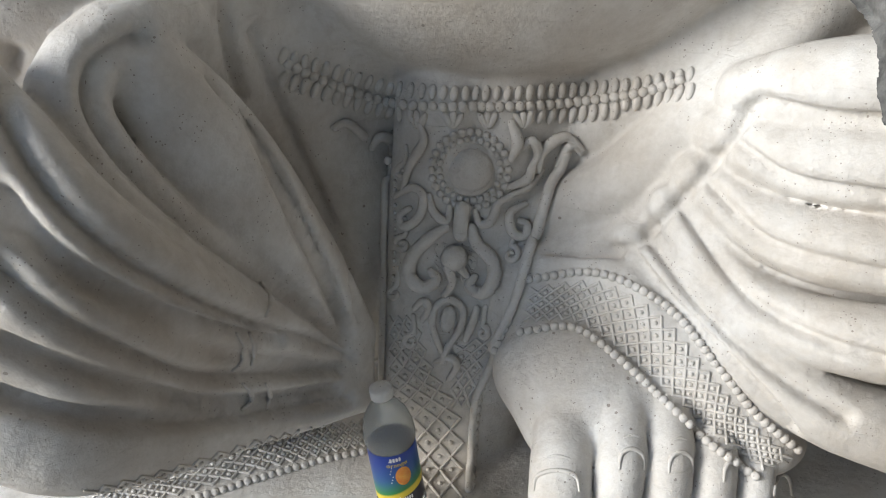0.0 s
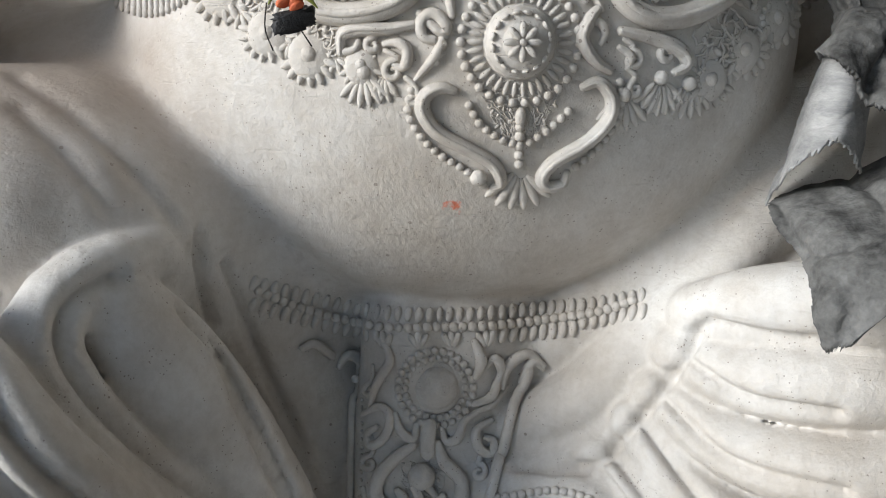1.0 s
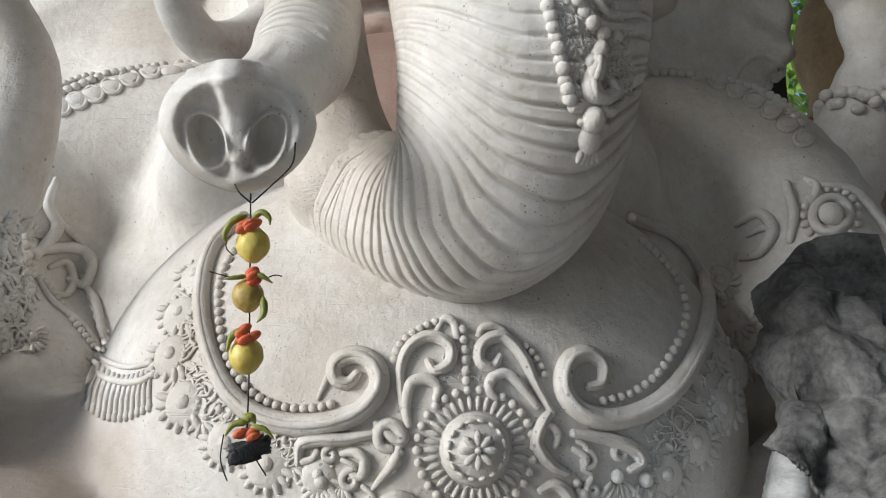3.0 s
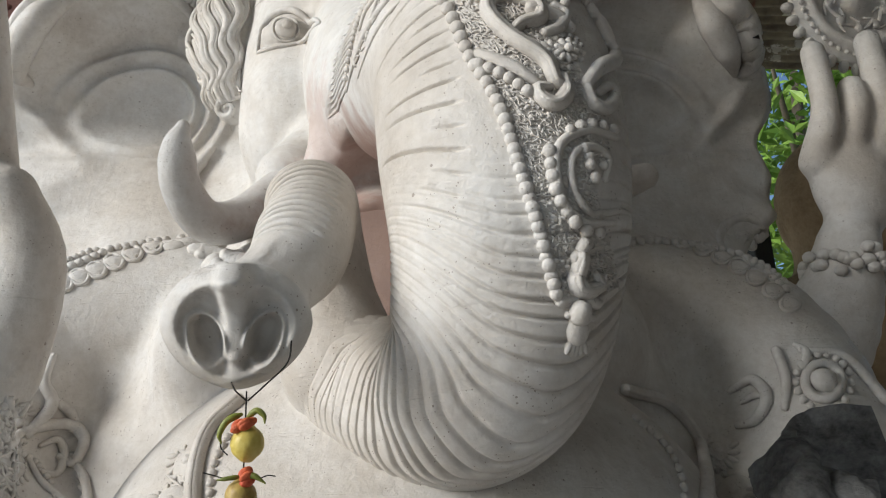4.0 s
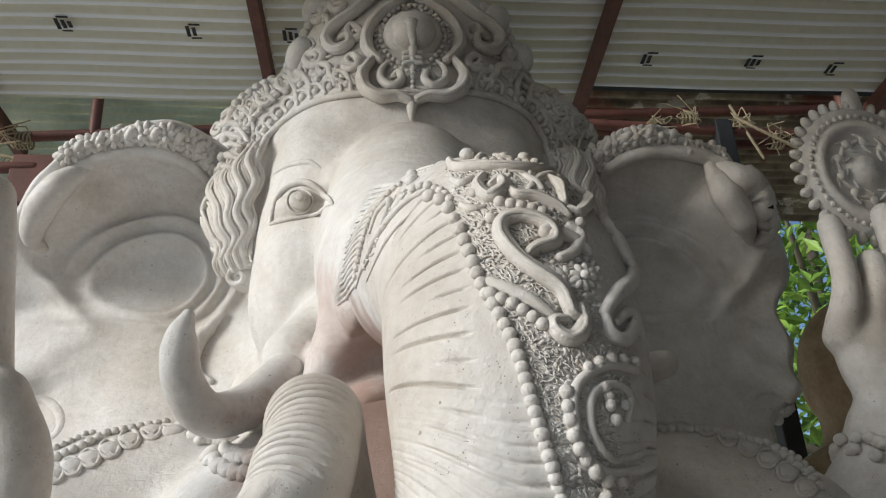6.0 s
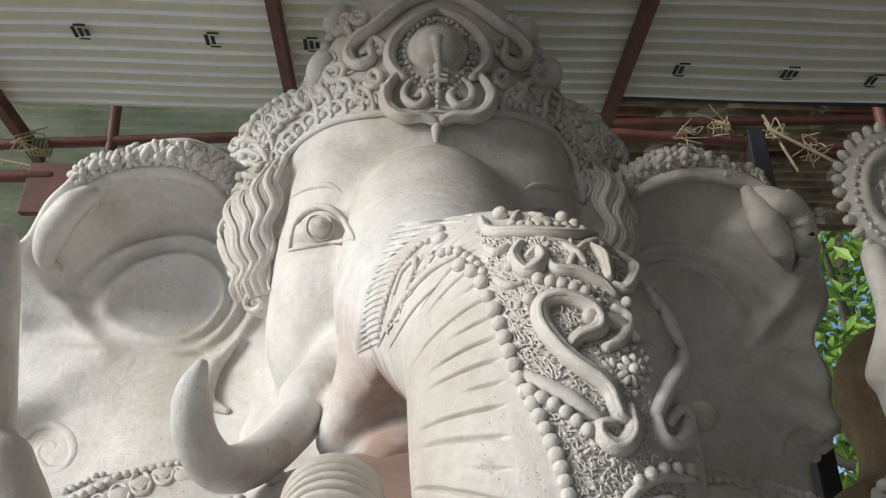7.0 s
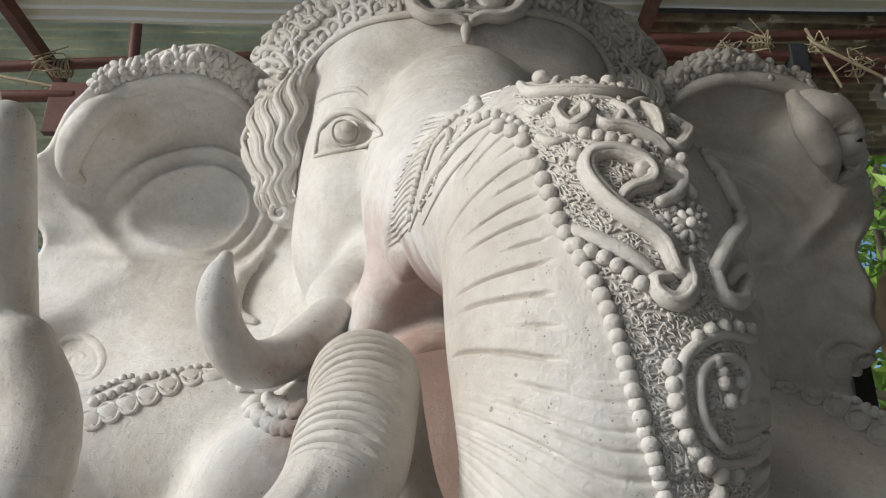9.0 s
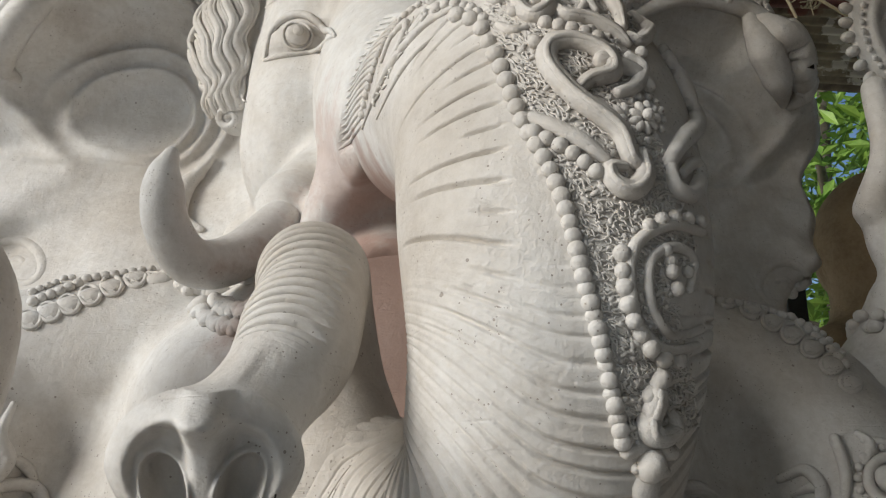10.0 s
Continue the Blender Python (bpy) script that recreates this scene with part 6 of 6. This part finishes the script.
label = lathe("label", [(0.0326, 0.060), (0.0328, 0.062), (0.0328, 0.169), (0.0326, 0.171)], LABEL, bottle, "blue and green printed label")


def on_label(a, z, h=0.0334):
    return np.array([h * math.sin(a), -h * math.cos(a), z])


def disc_on(name, a0, z0, rx, rz, mat, parent, lab=""):
    c = Clay()
    c.grid(np.array([[on_label(a0 + k * rx / 0.0334 * math.cos(x), z0 + k * rz * math.sin(x), 0.0330) for x in np.linspace(0, 6.2832, 24, endpoint=False)] for k in (0.02, 0.35, 0.7, 1.0)]), True)
    ob = new(name, mesh_of(name, np.vstack(c.v), np.vstack(c.q), mat))
    ob.parent = parent
    return tagged(ob, lab) if lab else ob


disc_on("orange_slice", 0.42, 0.128, 0.011, 0.018, ORANGE, label, "printed orange slice")
for i in range(4):
    disc_on("printed_bar", 0.02 + 0.12 * i, 0.1625, 0.0016, 0.0042, WHITE_INK, label)
for i in range(9):
    disc_on("splash_drop", -0.1 + 0.05 * (i % 3), 0.118 + 0.006 * i, 0.0008, 0.0012, WHITE_INK, label)
for i in range(6):
    disc_on("printed_bar", 0.12 + 0.10 * i, 0.082, 0.0013, 0.006 if i == 0 else 0.004, WHITE_INK, label)
tx = bpy.data.curves.new("word", "FONT")
tx.body, tx.size, tx.align_x = "orange", 0.0105, "CENTER"
tmp = bpy.data.objects.new("word", tx)
me = bpy.data.meshes.new_from_object(tmp)
for vv in me.vertices:
    q = on_label(0.24 + vv.co.x / 0.0334, 0.1495 + vv.co.y, 0.0332)
    vv.co = Vector(q)
me.materials.clear()
me.materials.append(YELLOW_INK)
word = new("printed_word", me)
word.parent = label
bpy.data.objects.remove(tmp)

# stiff plaster-soaked rag hung over the forearm
RAG = speckled("plaster_soaked_rag", (0.025, 0.025, 0.025), (0.21, 0.21, 0.205), 14.0, 0.9, 0.0, 0.006)
rag = tagged(new("rag"), "stiff grey plaster-soaked rag with torn edges over the forearm", "rag")


RAG_PALE = speckled("dried_plaster_on_rag", (0.22, 0.225, 0.23), (0.50, 0.50, 0.50), 10.0, 0.85, 0.0, 0.003, (1, 1, 3))


def flap(name, rows, nu, nv, rough, torn, seed, thick=0.004, mat=None):
    """A sheet through rows of points, crumpled, with torn edges."""
    g = np.stack([spline(r, nu) for r in rows])
    g = np.stack([spline(g[:, i], nv) for i in range(nu)], 1)
    du, dv = np.gradient(g, axis=1), np.gradient(g, axis=0)
    n = np.cross(du, dv)
    n /= np.linalg.norm(n, axis=-1)[..., None] + 1e-9
    w = np.array([[noise.fractal(Vector(p) * 9 + Vector((seed, 0, 0)), 1.0, 2.0, 4) for p in row] for row in g])
    fold = np.array([[noise.noise(Vector((p[0] * 7 + p[2] * 3, p[1] * 5, p[2] * 9 - p[0] * 5 + seed))) for p in row] for row in g])
    g = g + n * (w * rough + (0.5 - np.abs(fold)) ** 3 * rough * 6)[..., None]
    if torn:
        for edge, inner in ((-1, -2), (-2, -3)):
            tear = np.array([noise.noise(Vector((i * 0.55, seed, edge))) + 0.6 * noise.noise(Vector((i * 1.7, seed, edge))) for i in range(nu)])
            g[edge] += (dv[edge] / (np.linalg.norm(dv[edge], axis=-1)[..., None] + 1e-9)) * (tear * torn)[:, None] * (1.0 if edge == -1 else 0.4)
        tear = np.array([noise.noise(Vector((i * 0.6, seed + 7, 0))) for i in range(nv)])
        g[:, 0] += (du[:, 0] / (np.linalg.norm(du[:, 0], axis=-1)[..., None] + 1e-9)) * (tear * torn * 0.5)[:, None]
    c = Clay()
    c.grid(np.concatenate([g, (g - n * thick)[::-1]], 0))
    ob = new(name, mesh_of(name, np.vstack(c.v), np.vstack(c.q), mat or RAG))
    ob.parent = rag
    return ob


flap("upper_flap", [
    [(0.64, 1.27, 1.617), (0.69, 1.27, 1.655), (0.735, 1.27, 1.69), (0.74, 1.2, 1.611), (0.78, 1.15, 1.584)],
    [(0.626, 1.23, 1.549), (0.641, 1.17, 1.57), (0.666, 1.13, 1.582), (0.691, 1.1, 1.563), (0.746, 1.07, 1.544)],
    [(0.618, 1.2, 1.461), (0.618, 1.12, 1.476), (0.653, 1.1, 1.46), (0.665, 1.05, 1.475), (0.725, 1.02, 1.459)],
    [(0.601, 1.17, 1.409), (0.596, 1.08, 1.401), (0.64, 1.07, 1.381), (0.659, 1.02, 1.376), (0.711, 0.98, 1.349)],
    [(0.584, 1.14, 1.384), (0.575, 1.05, 1.372), (0.605, 1.03, 1.34), (0.633, 0.98, 1.317), (0.694, 0.95, 1.284)]], 130, 130, 0.026, 0.008, 1, 0.007)
flap("back_flap", [
    [(0.771, 1.4, 1.685), (0.817, 1.42, 1.721), (0.863, 1.4, 1.729), (0.924, 1.35, 1.72)],
    [(0.743, 1.34, 1.595), (0.803, 1.36, 1.616), (0.842, 1.34, 1.614), (0.915, 1.3, 1.609)],
    [(0.735, 1.3, 1.498), (0.795, 1.32, 1.498), (0.832, 1.3, 1.497), (0.897, 1.25, 1.495)]], 60, 50, 0.014, 0.006, 4)
flap("curled_strip", [
    [(0.621, 1.19, 1.391), (0.6, 1.12, 1.387), (0.614, 1.09, 1.372), (0.659, 1.13, 1.352)],
    [(0.596, 1.18, 1.322), (0.574, 1.09, 1.328), (0.596, 1.06, 1.327), (0.651, 1.11, 1.304)],
    [(0.572, 1.17, 1.246), (0.545, 1.06, 1.281), (0.577, 1.03, 1.296), (0.642, 1.09, 1.262)],
    [(0.545, 1.16, 1.165), (0.517, 1.04, 1.234), (0.557, 1.0, 1.279), (0.632, 1.07, 1.229)]], 90, 70, 0.005, 0.020, 9, 0.003, RAG_PALE)
flap("lower_flap", [
    [(0.56, 1.17, 1.192), (0.604, 1.15, 1.208), (0.651, 1.13, 1.219), (0.712, 1.1, 1.244)],
    [(0.511, 1.08, 1.177), (0.541, 1.03, 1.187), (0.595, 1.02, 1.2), (0.657, 0.98, 1.225)],
    [(0.499, 0.99, 1.139), (0.513, 0.95, 1.157), (0.558, 0.93, 1.169), (0.634, 0.89, 1.188)],
    [(0.502, 0.93, 1.105), (0.512, 0.9, 1.11), (0.548, 0.89, 1.127), (0.62, 0.86, 1.152)],
    [(0.508, 0.89, 1.04), (0.516, 0.882, 1.042), (0.525, 0.878, 1.048), (0.535, 0.87, 1.056)]], 100, 100, 0.016, 0.012, 13, 0.005)

# an unfinished figure behind, of straw-bound brown clay
BROWN = speckled("raw_brown_clay", (0.20, 0.13, 0.07), (0.36, 0.26, 0.16), 8.0, 0.95, 0.0, 0.01)
behind = Field((1.1, 2.45, 0.0), (3.0, 3.3, 3.2), 0.02)
behind.roll([(2.1, 2.95, 0.1, 0.6), (2.1, 2.95, 1.2, 0.55), (2.0, 2.95, 2.0, 0.42), (1.95, 2.92, 2.35, 0.25)], 0.05)
behind.roll([(1.9, 2.92, 2.25, 0.22), (1.62, 2.86, 2.15, 0.20), (1.48, 2.82, 1.8, 0.17), (1.5, 2.75, 1.4, 0.15)], 0.06)
behind.egg((1.92, 2.9, 2.72), (0.24, 0.24, 0.30), 0.08)
v, q = behind.skin()
w = np.array([noise.fractal(Vector(p) * 11, 1.0, 2.0, 3) for p in v]) * 0.012
figure = new("statue", mesh_of("statue", v + w[:, None] * np.array([0.0, -1.0, 0.3]), q, BROWN))
tagged(figure, "unfinished brown clay figure standing behind the idol in shade", "statue")

# tree behind the shed
LEAF = speckled("sunlit_leaves", (0.10, 0.22, 0.03), (0.30, 0.46, 0.08), 3.0, 0.5)
BARK = speckled("grey_bark", (0.10, 0.08, 0.06), (0.20, 0.17, 0.13), 9.0, 0.9)


def tree(x, y, h, spread, n, seed):
    g = random.Random(seed)
    t = tagged(new("tree"), "bright green leafy tree beyond the open shed", "tree", group="trees behind the shed")
    t.location = (x, y, 0)
    def wood(c):
        c.tube(spline([(0, 0, 0), (0.1, 0, h * 0.3), (-0.05, 0.1, h * 0.6), (0.05, 0, h * 0.9)], 20), np.linspace(0.16, 0.05, 20), 10)
        for i in range(7):
            a, z = g.uniform(0, 6.28), h * g.uniform(0.3, 0.75)
            c.tube(spline([(0, 0, z), (0.5 * spread * math.cos(a), 0.5 * spread * math.sin(a), z + 0.4), (0.85 * spread * math.cos(a), 0.85 * spread * math.sin(a), z + 0.9)], 10), np.linspace(0.06, 0.015, 10), 7)
    clay_part("trunk", wood, BARK, t)
    vs, qs = [], []
    for i in range(n):
        a, r = g.uniform(0, 6.28), spread * math.sqrt(g.random())
        z = h * 0.28 + g.random() * h * 0.75
        if noise.noise(Vector((r * math.cos(a), r * math.sin(a), z)) * 1.3) < -0.15:
            continue
        p = Vector((r * math.cos(a), r * math.sin(a), z))
        e = Euler((g.uniform(-1, 1), g.uniform(-1, 1), g.uniform(0, 6.28))).to_matrix()
        s_ = g.uniform(0.06, 0.13)
        k = len(vs)
        vs += [tuple(p + e @ Vector(o) * s_) for o in ((-1, 0, 0), (0, -0.42, 0.10), (1, 0, -0.05), (0, 0.42, 0.10))]
        qs.append((k, k + 1, k + 2, k + 3))
    ob = new("crown", mesh_of("crown", vs, qs, LEAF, False))
    ob.parent = t
    return t


tree(4.3, 7.0, 6.4, 1.9, 9000, 1)
tree(6.6, 8.6, 6.8, 2.1, 8000, 2)
tree(2.4, 9.6, 6.2, 2.3, 9000, 3)
tree(0.0, 10.5, 5.6, 2.4, 5000, 4)
